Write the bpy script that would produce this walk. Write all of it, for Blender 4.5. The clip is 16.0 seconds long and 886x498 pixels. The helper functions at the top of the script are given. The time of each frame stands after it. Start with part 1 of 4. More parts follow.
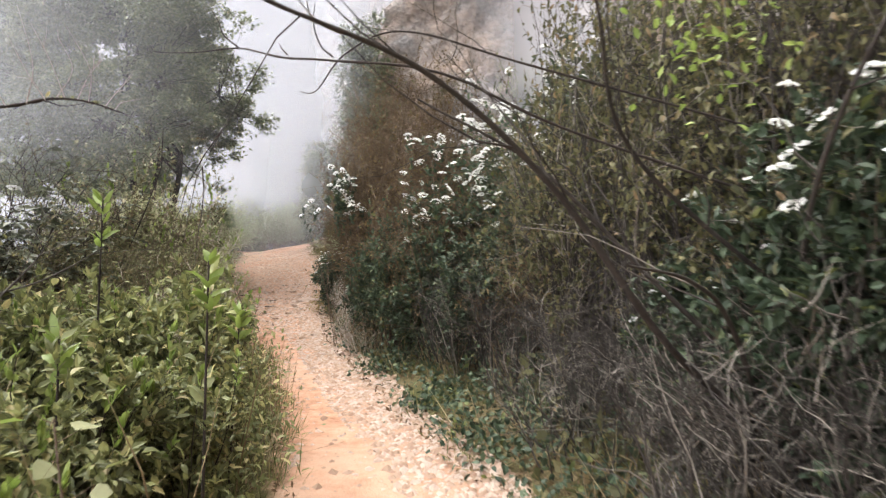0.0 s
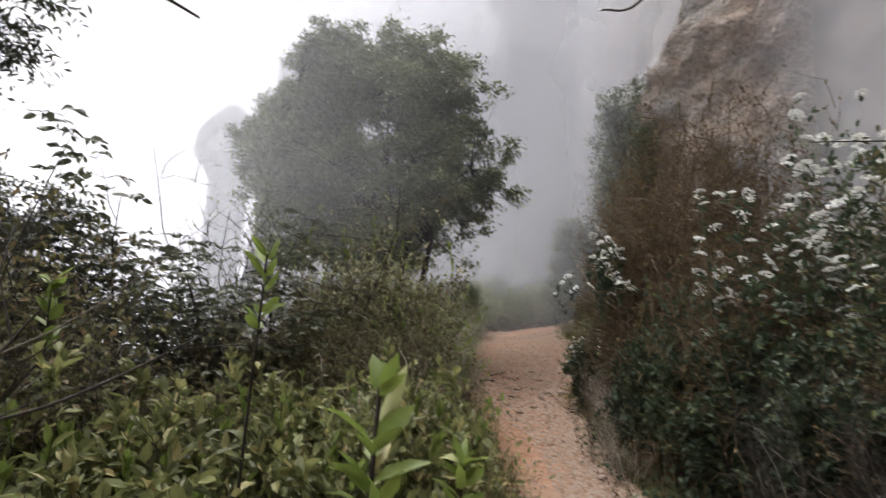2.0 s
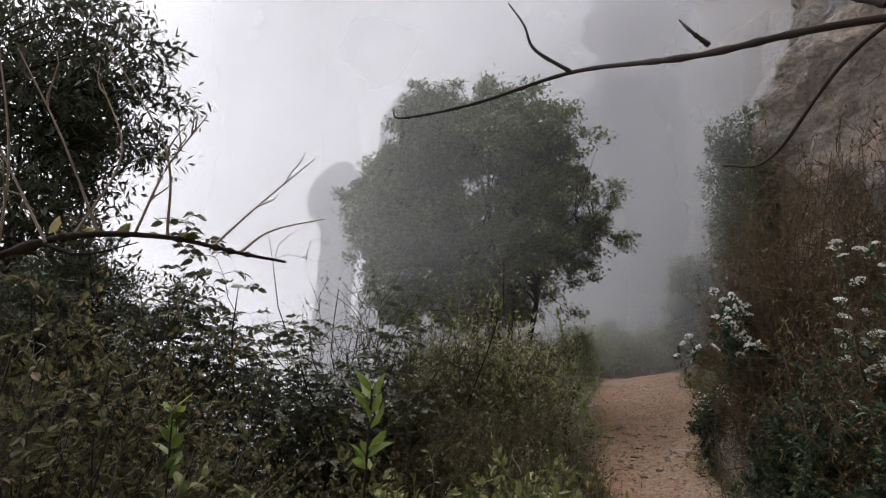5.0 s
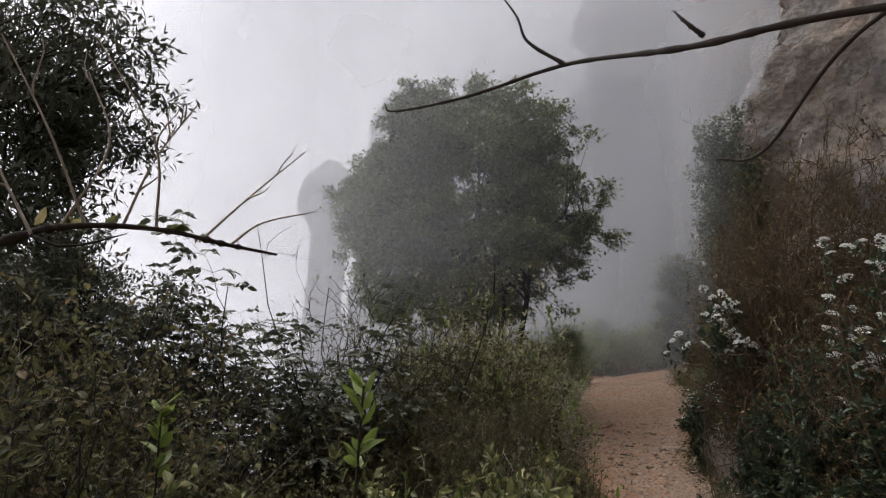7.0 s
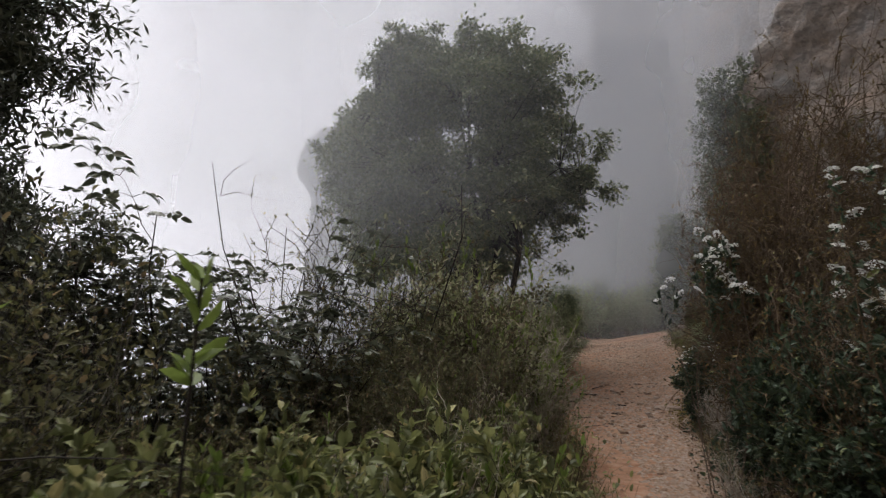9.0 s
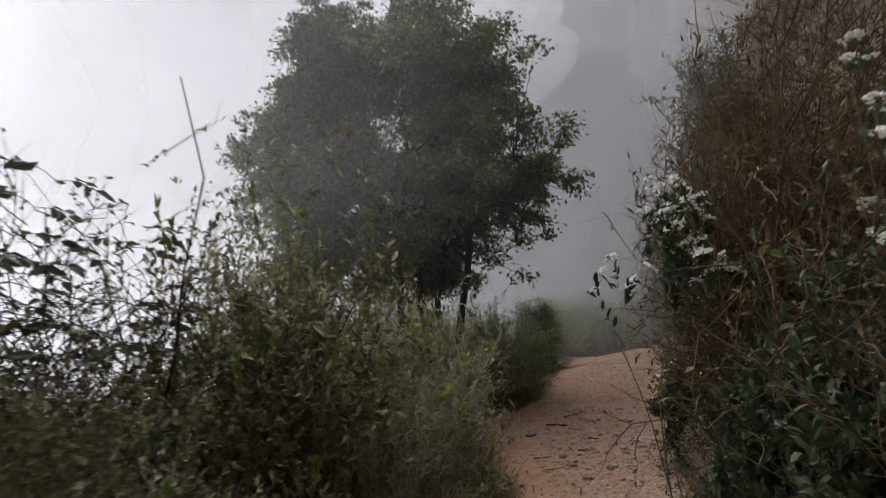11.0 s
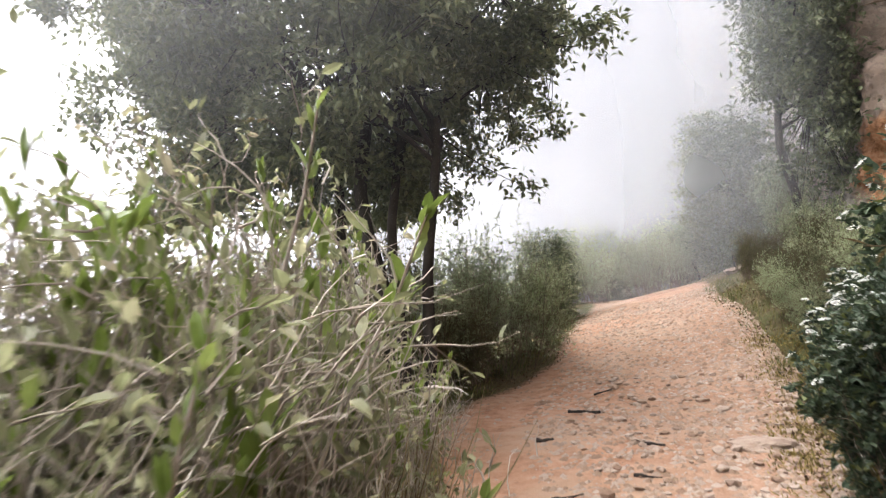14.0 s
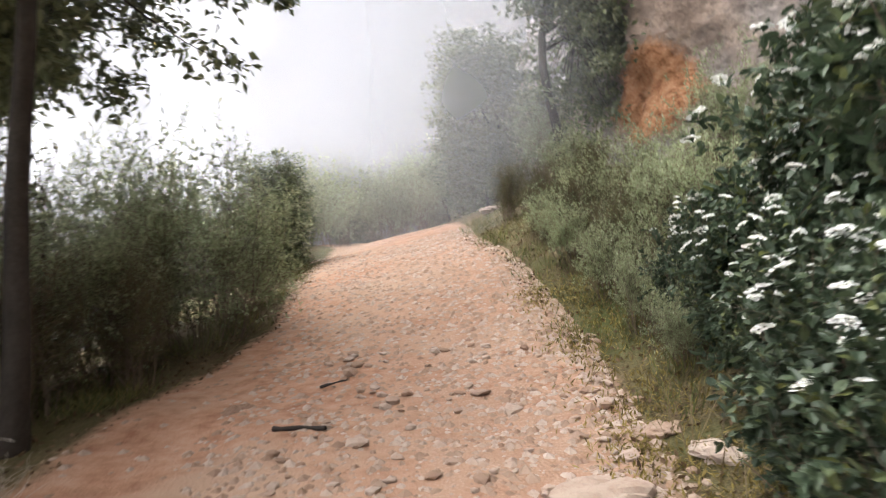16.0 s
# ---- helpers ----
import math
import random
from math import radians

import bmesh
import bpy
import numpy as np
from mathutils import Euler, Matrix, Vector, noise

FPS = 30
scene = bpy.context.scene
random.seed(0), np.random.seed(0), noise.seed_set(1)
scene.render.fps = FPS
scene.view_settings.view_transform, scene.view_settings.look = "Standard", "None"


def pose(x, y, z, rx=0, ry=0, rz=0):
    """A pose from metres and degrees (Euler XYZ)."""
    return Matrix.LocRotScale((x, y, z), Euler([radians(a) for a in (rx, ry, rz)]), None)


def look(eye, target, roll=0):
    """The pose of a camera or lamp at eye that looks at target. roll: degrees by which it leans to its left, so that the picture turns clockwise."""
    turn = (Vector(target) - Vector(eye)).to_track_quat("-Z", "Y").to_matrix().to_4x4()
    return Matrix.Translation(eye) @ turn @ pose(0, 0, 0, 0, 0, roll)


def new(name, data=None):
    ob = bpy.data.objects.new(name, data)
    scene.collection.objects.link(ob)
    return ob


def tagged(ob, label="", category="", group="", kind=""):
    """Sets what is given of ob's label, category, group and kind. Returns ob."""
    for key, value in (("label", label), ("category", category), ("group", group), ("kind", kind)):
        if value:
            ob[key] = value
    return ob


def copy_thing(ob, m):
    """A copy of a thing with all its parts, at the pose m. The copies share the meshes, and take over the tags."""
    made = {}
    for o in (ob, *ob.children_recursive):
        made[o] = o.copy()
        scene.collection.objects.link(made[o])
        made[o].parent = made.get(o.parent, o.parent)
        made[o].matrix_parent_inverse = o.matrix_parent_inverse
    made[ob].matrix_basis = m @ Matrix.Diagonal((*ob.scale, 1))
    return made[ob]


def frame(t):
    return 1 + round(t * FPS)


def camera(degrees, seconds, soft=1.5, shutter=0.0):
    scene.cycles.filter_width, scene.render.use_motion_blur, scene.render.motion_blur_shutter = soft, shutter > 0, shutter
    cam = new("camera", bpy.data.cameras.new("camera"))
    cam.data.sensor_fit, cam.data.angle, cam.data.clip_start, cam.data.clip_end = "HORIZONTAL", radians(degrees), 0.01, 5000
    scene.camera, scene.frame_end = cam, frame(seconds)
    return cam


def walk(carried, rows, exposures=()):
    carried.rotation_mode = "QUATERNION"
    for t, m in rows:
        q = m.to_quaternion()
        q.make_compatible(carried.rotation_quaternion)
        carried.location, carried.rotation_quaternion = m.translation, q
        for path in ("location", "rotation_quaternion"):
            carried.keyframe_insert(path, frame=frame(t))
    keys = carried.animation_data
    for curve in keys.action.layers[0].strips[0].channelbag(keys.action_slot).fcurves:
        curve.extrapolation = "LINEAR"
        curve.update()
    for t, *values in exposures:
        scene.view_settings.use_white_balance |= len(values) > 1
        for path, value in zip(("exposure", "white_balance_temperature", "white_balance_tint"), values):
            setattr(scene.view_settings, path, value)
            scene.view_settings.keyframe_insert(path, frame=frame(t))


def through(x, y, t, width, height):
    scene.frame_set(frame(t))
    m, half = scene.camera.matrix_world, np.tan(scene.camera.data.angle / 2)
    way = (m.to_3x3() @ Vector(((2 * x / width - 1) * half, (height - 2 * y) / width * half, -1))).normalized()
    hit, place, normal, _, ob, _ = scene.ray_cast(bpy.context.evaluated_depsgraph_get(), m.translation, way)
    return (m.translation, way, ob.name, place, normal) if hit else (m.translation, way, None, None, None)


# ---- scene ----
cam = camera(70.3, 16.0, soft=1.2, shutter=0.4)
PATH = [
    (0, (0.0, 0.0, 1.5), (0.0, 1.999, 1.551), 0.1),
    (0.5, (-0.078, 0.499, 1.515), (-0.162, 2.493, 1.636), 2.9),
    (1, (-0.2, 0.988, 1.564), (-0.544, 2.942, 1.816), -0.2),
    (1.5, (-0.304, 1.355, 1.585), (-0.922, 3.245, 1.803), 2.6),
    (2, (-0.456, 1.576, 1.597), (-1.208, 3.407, 1.879), 3.6),
    (2.5, (-0.529, 1.691, 1.697), (-1.501, 3.403, 2.047), 4.9),
    (3, (-0.536, 1.649, 1.799), (-1.578, 3.313, 2.18), 3.1),
    (3.5, (-0.504, 1.624, 1.858), (-1.588, 3.267, 2.215), 2.4),
    (4, (-0.477, 1.619, 1.89), (-1.545, 3.263, 2.288), 2.2),
    (4.5, (-0.479, 1.619, 1.89), (-1.541, 3.265, 2.292), 2.8),
    (5, (-0.488, 1.619, 1.888), (-1.534, 3.278, 2.279), 2.3),
    (7.5, (-0.502, 1.631, 1.875), (-1.503, 3.319, 2.26), 2.0),
    (8, (-0.527, 1.699, 1.81), (-1.449, 3.458, 2.052), 2.4),
    (10.5, (-0.525, 4.046, 1.683), (-1.752, 5.579, 2.066), 1.8),
    (11, (-0.648, 4.719, 1.693), (-1.681, 6.39, 2.064), -0.4),
    (11.5, (-0.857, 5.304, 1.753), (-2.007, 6.919, 2.018), -1.0),
    (12, (-1.137, 5.959, 1.746), (-1.998, 7.759, 1.887), -2.8),
    (12.5, (-1.284, 6.626, 1.702), (-1.886, 8.531, 1.796), -0.3),
    (13, (-1.592, 7.267, 1.751), (-2.404, 9.092, 1.845), -0.6),
    (13.5, (-1.885, 7.813, 1.713), (-2.805, 9.586, 1.801), -2.5),
    (14, (-2.248, 8.373, 1.763), (-3.316, 10.05, 1.986), -3.2),
    (14.5, (-2.458, 8.921, 1.817), (-3.068, 10.823, 1.913), 3.8),
    (15, (-2.694, 9.645, 1.785), (-3.101, 11.603, 1.764), 0.9),
    (15.5, (-2.889, 10.212, 1.801), (-3.317, 12.165, 1.835), 1.8),
    (16, (-3.027, 10.918, 1.786), (-3.373, 12.888, 1.784), -3.4),
]
walk(cam, [(t, look(eye, target, roll)) for t, eye, target, roll in PATH],
     exposures=[(0.0, 1.8), (1.0, 1.65), (1.5, 1.15), (2.0, 0.75), (2.6, 0.3), (5.0, 0.12), (8.0, 0.0), (11.0, 0.0), (12.0, 0.3), (12.7, 1.7), (13.4, 2.05), (14.2, 1.98), (16.0, 1.98)])

# ---- world and light: bright mist under a high overcast ----
world = bpy.data.worlds.new("overcast")
scene.world = world
world.use_nodes = True
wn = world.node_tree.nodes
sky = wn.new("ShaderNodeTexSky")
sky.sky_type, sky.sun_disc = "NISHITA", False
sky.sun_elevation, sky.sun_rotation = radians(66), radians(-63)
sky.air_density, sky.dust_density, sky.ozone_density = 1.0, 6.0, 1.0
grey = wn.new("ShaderNodeHueSaturation")
grey.inputs["Saturation"].default_value = 0.12
world.node_tree.links.new(sky.outputs[0], grey.inputs["Color"])
world.node_tree.links.new(grey.outputs[0], wn["Background"].inputs["Color"])
wn["Background"].inputs["Strength"].default_value = 0.15

sun = new("sun", bpy.data.lights.new("sun", "SUN"))
sun.data.energy, sun.data.angle, sun.data.color = 1.5, radians(60), (1.0, 0.985, 0.97)
sun.matrix_world = look((-12, 14, 30), (0, 8, 0))


# ---- materials ----
class Nodes:
    """A material under construction: short calls to add nodes and link them."""

    def __init__(self, name):
        self.mat = bpy.data.materials.new(name)
        self.mat.use_nodes = True
        self.tree = self.mat.node_tree
        self.tree.nodes.clear()
        self.out = self.tree.nodes.new("ShaderNodeOutputMaterial")

    def add(self, kind, values=None, **props):
        node = self.tree.nodes.new("ShaderNode" + kind)
        for key, value in props.items():
            setattr(node, key, value)
        for key, value in (values or {}).items():
            if isinstance(value, bpy.types.NodeSocket):
                self.tree.links.new(value, node.inputs[key])
            else:
                node.inputs[key].default_value = value
        return node

    def noise(self, scale, detail=4.0, rough=0.6, coords=None):
        values = {"Scale": scale, "Detail": detail, "Roughness": rough}
        if coords is not None:
            values["Vector"] = coords
        return self.add("TexNoise", values)

    def ramp(self, fac, stops):
        node = self.add("ValToRGB", {"Fac": fac})
        ramp = node.color_ramp
        while len(ramp.elements) < len(stops):
            ramp.elements.new(0.5)
        for el, (at, colour) in zip(ramp.elements, stops):
            el.position, el.color = at, (*colour, 1.0)
        return node.outputs[0]

    def mix(self, fac, a, b, blend="MIX"):
        node = self.add("Mix", data_type="RGBA", blend_type=blend)
        for key, value in ((0, fac), (6, a), (7, b)):
            if isinstance(value, bpy.types.NodeSocket):
                self.tree.links.new(value, node.inputs[key])
            else:
                node.inputs[key].default_value = value if key == 0 else (*value, 1.0)
        return node.outputs[2]

    def bump(self, height, strength, distance):
        return self.add("Bump", {"Height": height, "Strength": strength, "Distance": distance}).outputs[0]

    def place(self):
        return self.add("NewGeometry").outputs["Position"]

    def done(self, shader):
        self.tree.links.new(shader, self.out.inputs["Surface"])
        return self.mat


def leaf_material(name, stops, rough=0.5, through=0.3, spec=0.35):
    """Thin leaves: each island its own shade, mottled, glossy above, letting some light through."""
    n = Nodes(name)
    each = n.add("NewGeometry").outputs["Random Per Island"]
    thing = n.add("ObjectInfo").outputs["Random"]
    base = n.ramp(each, stops)
    mottle = n.noise(60.0, 3.0, 0.6, n.place()).outputs["Fac"]
    shade = n.add("HueSaturation", {"Hue": 0.5, "Saturation": 1.0, "Color": base,
                                    "Value": n.add("MapRange", {"Value": thing, 3: 0.8, 4: 1.2}).outputs[0]}).outputs[0]
    colour = n.mix(n.add("MapRange", {"Value": mottle, 3: 0.0, 4: 0.5}).outputs[0], shade, tuple(0.55 * c for c in stops[0][1]))
    skin = n.add("BsdfPrincipled", {"Base Color": colour, "Roughness": rough, "Specular IOR Level": spec}).outputs[0]
    glow = n.add("BsdfTranslucent", {"Color": colour}).outputs[0]
    return n.done(n.add("MixShader", {0: through, 1: skin, 2: glow}).outputs[0])


def bark_material(name, dark, light, scale=40.0, rough=0.85, pale=None):
    n = Nodes(name)
    at = n.place()
    fine, broad = n.noise(scale, 5.0, 0.7, at).outputs["Fac"], n.noise(scale / 8, 3.0, 0.5, at).outputs["Fac"]
    each = n.add("NewGeometry").outputs["Random Per Island"]
    colour = n.mix(n.add("Math", {0: n.add("Math", {0: fine, 1: broad}, operation="MULTIPLY").outputs[0], 1: 2.0}, operation="MULTIPLY").outputs[0], dark, light)
    colour = n.mix(n.add("MapRange", {"Value": each, 3: 0.0, 4: 0.55}).outputs[0], colour, tuple(0.5 * c for c in dark))
    if pale:
        colour = n.mix(n.add("MapRange", {"Value": each, 1: 0.0, 2: 0.28, 3: 0.85, 4: 0.0}).outputs[0], colour, pale)
    return n.done(n.add("BsdfPrincipled", {"Base Color": colour, "Roughness": rough, "Specular IOR Level": 0.2,
                                           "Normal": n.bump(fine, 0.5, 0.01)}).outputs[0])


def dirt_material():
    """Orange clay path with paler gravel towards its edge; dark leaf litter and soil off it."""
    n = Nodes("clay_path")
    at = n.place()
    on_path = n.add("Attribute", attribute_name="path").outputs["Fac"]
    gravel = n.add("Attribute", attribute_name="gravel").outputs["Fac"]
    broad, mid, fine = (n.noise(s, 6.0, 0.65, at).outputs["Fac"] for s in (0.9, 6.0, 70.0))
    clay = n.ramp(mid, [(0.3, (0.22, 0.105, 0.06)), (0.5, (0.34, 0.19, 0.122)), (0.72, (0.41, 0.265, 0.188))])
    clay = n.mix(n.add("MapRange", {"Value": broad, 1: 0.45, 2: 0.65}).outputs[0], clay, (0.35, 0.235, 0.165))
    grit_cells = n.add("TexVoronoi", {"Vector": at, "Scale": 55.0})
    grit = n.mix(0.55, n.ramp(grit_cells.outputs["Distance"], [(0.0, (0.38, 0.29, 0.23)), (0.6, (0.23, 0.15, 0.105))]), clay)
    grit_at = n.add("MapRange", {"Value": n.add("Math", {0: gravel, 1: mid}, operation="MULTIPLY").outputs[0], 1: 0.2, 2: 0.5}).outputs[0]
    surface = n.mix(grit_at, clay, grit)
    litter = n.ramp(fine, [(0.3, (0.035, 0.028, 0.016)), (0.5, (0.09, 0.065, 0.035)), (0.7, (0.2, 0.15, 0.08))])
    litter = n.mix(n.add("MapRange", {"Value": broad, 1: 0.4, 2: 0.7}).outputs[0], litter, (0.06, 0.065, 0.02))
    edge = n.add("MapRange", {"Value": n.add("Math", {0: on_path, 1: n.add("MapRange", {"Value": mid, 3: -0.35, 4: 0.35}).outputs[0]}).outputs[0], 1: 0.35, 2: 0.65}).outputs[0]
    colour = n.mix(edge, litter, surface)
    relief = n.add("Math", {0: fine, 1: n.add("Math", {0: grit_cells.outputs["Distance"], 1: -0.7}, operation="MULTIPLY").outputs[0]}).outputs[0]
    return n.done(n.add("BsdfPrincipled", {"Base Color": colour, "Roughness": 0.93, "Specular IOR Level": 0.15,
                                           "Normal": n.bump(relief, 0.7, 0.012)}).outputs[0])


def rock_material(name, grey_tone, warm_tone, cell=3.0, scar=None):
    """Conglomerate: rounded pebbles set in a lighter matrix, streaked with lichen; scar: place of a fresh orange break."""
    n = Nodes(name)
    at = n.place()
    cells = n.add("TexVoronoi", {"Vector": at, "Scale": cell})
    broad, fine = n.noise(0.35, 6.0, 0.65, at).outputs["Fac"], n.noise(9.0, 6.0, 0.7, at).outputs["Fac"]
    base = n.mix(n.add("MapRange", {"Value": broad, 1: 0.4, 2: 0.62}).outputs[0], grey_tone, warm_tone)
    base = n.mix(n.add("MapRange", {"Value": cells.outputs["Color"], 3: 0.0, 4: 0.35}).outputs[0], base, tuple(0.55 * c for c in grey_tone))
    base = n.mix(n.add("MapRange", {"Value": fine, 1: 0.5, 2: 0.75, 3: 0.0, 4: 0.7}).outputs[0], base, (0.06, 0.065, 0.05))
    if scar:
        off = n.add("VectorMath", {0: at, 1: scar[0]}, operation="SUBTRACT").outputs[0]
        off = n.add("VectorMath", {0: off, 1: scar[1]}, operation="DIVIDE").outputs[0]
        far = n.add("VectorMath", {0: off}, operation="LENGTH").outputs["Value"]
        far = n.add("Math", {0: far, 1: n.add("MapRange", {"Value": n.noise(1.1, 6.0, 0.7, at).outputs["Fac"], 3: -0.7, 4: 0.7}).outputs[0]}).outputs[0]
        clay = n.ramp(fine, [(0.35, (0.2, 0.085, 0.04)), (0.5, (0.4, 0.2, 0.1)), (0.7, (0.5, 0.3, 0.18))])
        base = n.mix(n.add("MapRange", {"Value": far, 1: 1.05, 2: 0.8}).outputs[0], base, clay)
    height = n.add("Math", {0: cells.outputs["Distance"], 1: fine}, operation="SUBTRACT").outputs[0]
    return n.done(n.add("BsdfPrincipled", {"Base Color": base, "Roughness": 0.9, "Specular IOR Level": 0.2,
                                           "Normal": n.bump(height, 0.9, 0.14)}).outputs[0])


def stone_material():
    n = Nodes("limestone_chips")
    each = n.add("ObjectInfo").outputs["Random"]
    isle = n.add("NewGeometry").outputs["Random Per Island"]
    pick = n.add("Math", {0: n.add("Math", {0: each, 1: isle}).outputs[0], 1: 1.0}, operation="MODULO").outputs[0]
    tone = n.ramp(pick, [(0.0, (0.2, 0.135, 0.1)), (0.4, (0.3, 0.228, 0.18)), (0.8, (0.41, 0.35, 0.3)), (1.0, (0.33, 0.27, 0.225))])
    fine = n.noise(90.0, 5.0, 0.7, n.place()).outputs["Fac"]
    colour = n.mix(n.add("MapRange", {"Value": fine, 3: 0.0, 4: 0.5}).outputs[0], tone, (0.26, 0.15, 0.09))
    stain = n.noise(11.0, 6.0, 0.7, n.place()).outputs["Fac"]
    colour = n.mix(n.add("MapRange", {"Value": stain, 1: 0.45, 2: 0.7, 3: 0.0, 4: 0.5}).outputs[0], colour, (0.2, 0.12, 0.075))
    return n.done(n.add("BsdfPrincipled", {"Base Color": colour, "Roughness": 0.9, "Specular IOR Level": 0.2,
                                           "Normal": n.bump(fine, 0.5, 0.01)}).outputs[0])


def mist_material(name, density, wisp, tone):
    """A sheet of drifting fog: mostly clear, scattering the daylight that falls on it; thin at its border. A low tone
    puts shade into its colour.
    """
    n = Nodes(name)
    border = n.add("Attribute", attribute_name="thickness").outputs["Fac"]
    patchy = n.add("MapRange", {"Value": n.noise(wisp, 3.0, 0.5, n.place()).outputs["Fac"], 1: 0.25, 2: 0.75, 3: 0.65, 4: 1.25}).outputs[0]
    amount = n.add("Math", {0: n.add("Math", {0: border, 1: patchy}, operation="MULTIPLY").outputs[0], 1: density}, operation="MULTIPLY").outputs[0]
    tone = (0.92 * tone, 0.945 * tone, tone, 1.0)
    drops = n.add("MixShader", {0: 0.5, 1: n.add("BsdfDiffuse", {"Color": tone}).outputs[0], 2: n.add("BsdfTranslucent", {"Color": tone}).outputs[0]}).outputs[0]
    return n.done(n.add("MixShader", {0: amount, 1: n.add("BsdfTransparent").outputs[0], 2: drops}).outputs[0])


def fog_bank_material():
    """A glowing backdrop for the far lit fog, a little darker low down; mountain shade is put into its strength."""
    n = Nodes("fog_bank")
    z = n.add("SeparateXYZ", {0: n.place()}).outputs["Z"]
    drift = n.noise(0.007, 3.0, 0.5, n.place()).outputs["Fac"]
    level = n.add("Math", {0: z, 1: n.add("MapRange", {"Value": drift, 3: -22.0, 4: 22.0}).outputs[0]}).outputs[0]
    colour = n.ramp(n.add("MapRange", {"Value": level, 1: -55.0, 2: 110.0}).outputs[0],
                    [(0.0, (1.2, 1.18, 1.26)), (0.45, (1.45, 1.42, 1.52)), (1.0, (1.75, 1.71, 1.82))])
    # Mountain shade put into the glow: strength drops with x.
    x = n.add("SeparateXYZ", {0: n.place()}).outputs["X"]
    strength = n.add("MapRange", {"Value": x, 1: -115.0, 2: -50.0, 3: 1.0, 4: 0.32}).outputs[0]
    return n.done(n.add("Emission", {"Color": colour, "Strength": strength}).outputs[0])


def flower_material():
    n = Nodes("white_blossom")
    each = n.add("NewGeometry").outputs["Random Per Island"]
    colour = n.ramp(each, [(0.0, (0.7, 0.7, 0.62)), (0.4, (0.82, 0.82, 0.79)), (1.0, (0.86, 0.86, 0.85))])
    skin = n.add("BsdfPrincipled", {"Base Color": colour, "Roughness": 0.7, "Specular IOR Level": 0.2}).outputs[0]
    glow = n.add("BsdfTranslucent", {"Color": colour}).outputs[0]
    return n.done(n.add("MixShader", {0: 0.25, 1: skin, 2: glow}).outputs[0])


M_DIRT = dirt_material()
M_STONE = stone_material()
M_CLIFF = rock_material("conglomerate", (0.29, 0.275, 0.26), (0.37, 0.275, 0.21), 5.0, scar=((-1.5, 20.6, 3.9), (0.8, 0.8, 0.8)))
M_FAR_ROCK = rock_material("far_conglomerate", (0.26, 0.25, 0.25), (0.3, 0.26, 0.23), 1.2)
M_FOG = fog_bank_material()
M_FLOWER = flower_material()
# Leaf colour lightened and greyed to stand in for haze before the trees.
M_HAZED_OAK = leaf_material("oak_leaf", [(0.0, (0.099, 0.117, 0.061)), (0.6, (0.161, 0.188, 0.089)), (1.0, (0.281, 0.299, 0.163))], 0.42, 0.28)
M_NARROW = leaf_material("narrow_leaf", [(0.0, (0.06, 0.07, 0.044)), (0.7, (0.11, 0.12, 0.078)), (1.0, (0.19, 0.19, 0.13))], 0.45, 0.3)
M_GREEN = leaf_material("hedge_leaf", [(0.0, (0.1, 0.109, 0.046)), (0.5, (0.193, 0.211, 0.081)), (0.85, (0.327, 0.338, 0.132)), (1.0, (0.479, 0.395, 0.187))], 0.5, 0.35)
M_BRIGHT = leaf_material("young_leaf", [(0.0, (0.14, 0.2, 0.04)), (0.6, (0.21, 0.28, 0.065)), (1.0, (0.3, 0.36, 0.11))], 0.4, 0.4)
M_OLIVE = leaf_material("olive_leaf", [(0.0, (0.065, 0.067, 0.029)), (0.5, (0.118, 0.115, 0.049)), (0.85, (0.185, 0.168, 0.078)), (1.0, (0.246, 0.168, 0.09))], 0.6, 0.42)
M_DARK = leaf_material("viburnum_leaf", [(0.0, (0.028, 0.046, 0.024)), (0.6, (0.054, 0.079, 0.043)), (0.9, (0.092, 0.122, 0.064)), (1.0, (0.153, 0.168, 0.046))], 0.5, 0.2, 0.3)
M_FEATHER = leaf_material("broom_leaf", [(0.0, (0.217, 0.252, 0.134)), (0.6, (0.37, 0.412, 0.238)), (1.0, (0.5, 0.526, 0.342))], 0.6, 0.55)
M_RUST = leaf_material("rusty_leaf", [(0.0, (0.061, 0.042, 0.018)), (0.5, (0.135, 0.091, 0.039)), (0.85, (0.226, 0.157, 0.064)), (1.0, (0.151, 0.157, 0.049))], 0.7, 0.3)
M_STRAW = leaf_material("dry_straw", [(0.0, (0.12, 0.085, 0.045)), (0.6, (0.26, 0.2, 0.11)), (1.0, (0.4, 0.33, 0.21))], 0.75, 0.3, 0.2)
M_GRASS = leaf_material("path_grass", [(0.0, (0.06, 0.075, 0.02)), (0.6, (0.13, 0.14, 0.04)), (1.0, (0.26, 0.2, 0.08))], 0.6, 0.35)
M_LITTER = leaf_material("leaf_litter", [(0.0, (0.06, 0.035, 0.02)), (0.6, (0.16, 0.1, 0.055)), (1.0, (0.3, 0.22, 0.14))], 0.8, 0.15, 0.2)
M_BARK = bark_material("oak_bark", (0.02, 0.017, 0.014), (0.075, 0.062, 0.05))
M_TWIG = bark_material("brown_twig", (0.09, 0.065, 0.048), (0.25, 0.19, 0.14))
M_BROOM = bark_material("broom_twig", (0.051, 0.036, 0.022), (0.193, 0.13, 0.077), pale=(0.167, 0.135, 0.103))
M_GREYTWIG = bark_material("grey_twig", (0.021, 0.017, 0.015), (0.087, 0.075, 0.062), pale=(0.29, 0.26, 0.22))
M_DRYTWIG = bark_material("dry_twig", (0.27, 0.225, 0.18), (0.52, 0.45, 0.39), pale=(0.62, 0.57, 0.5))
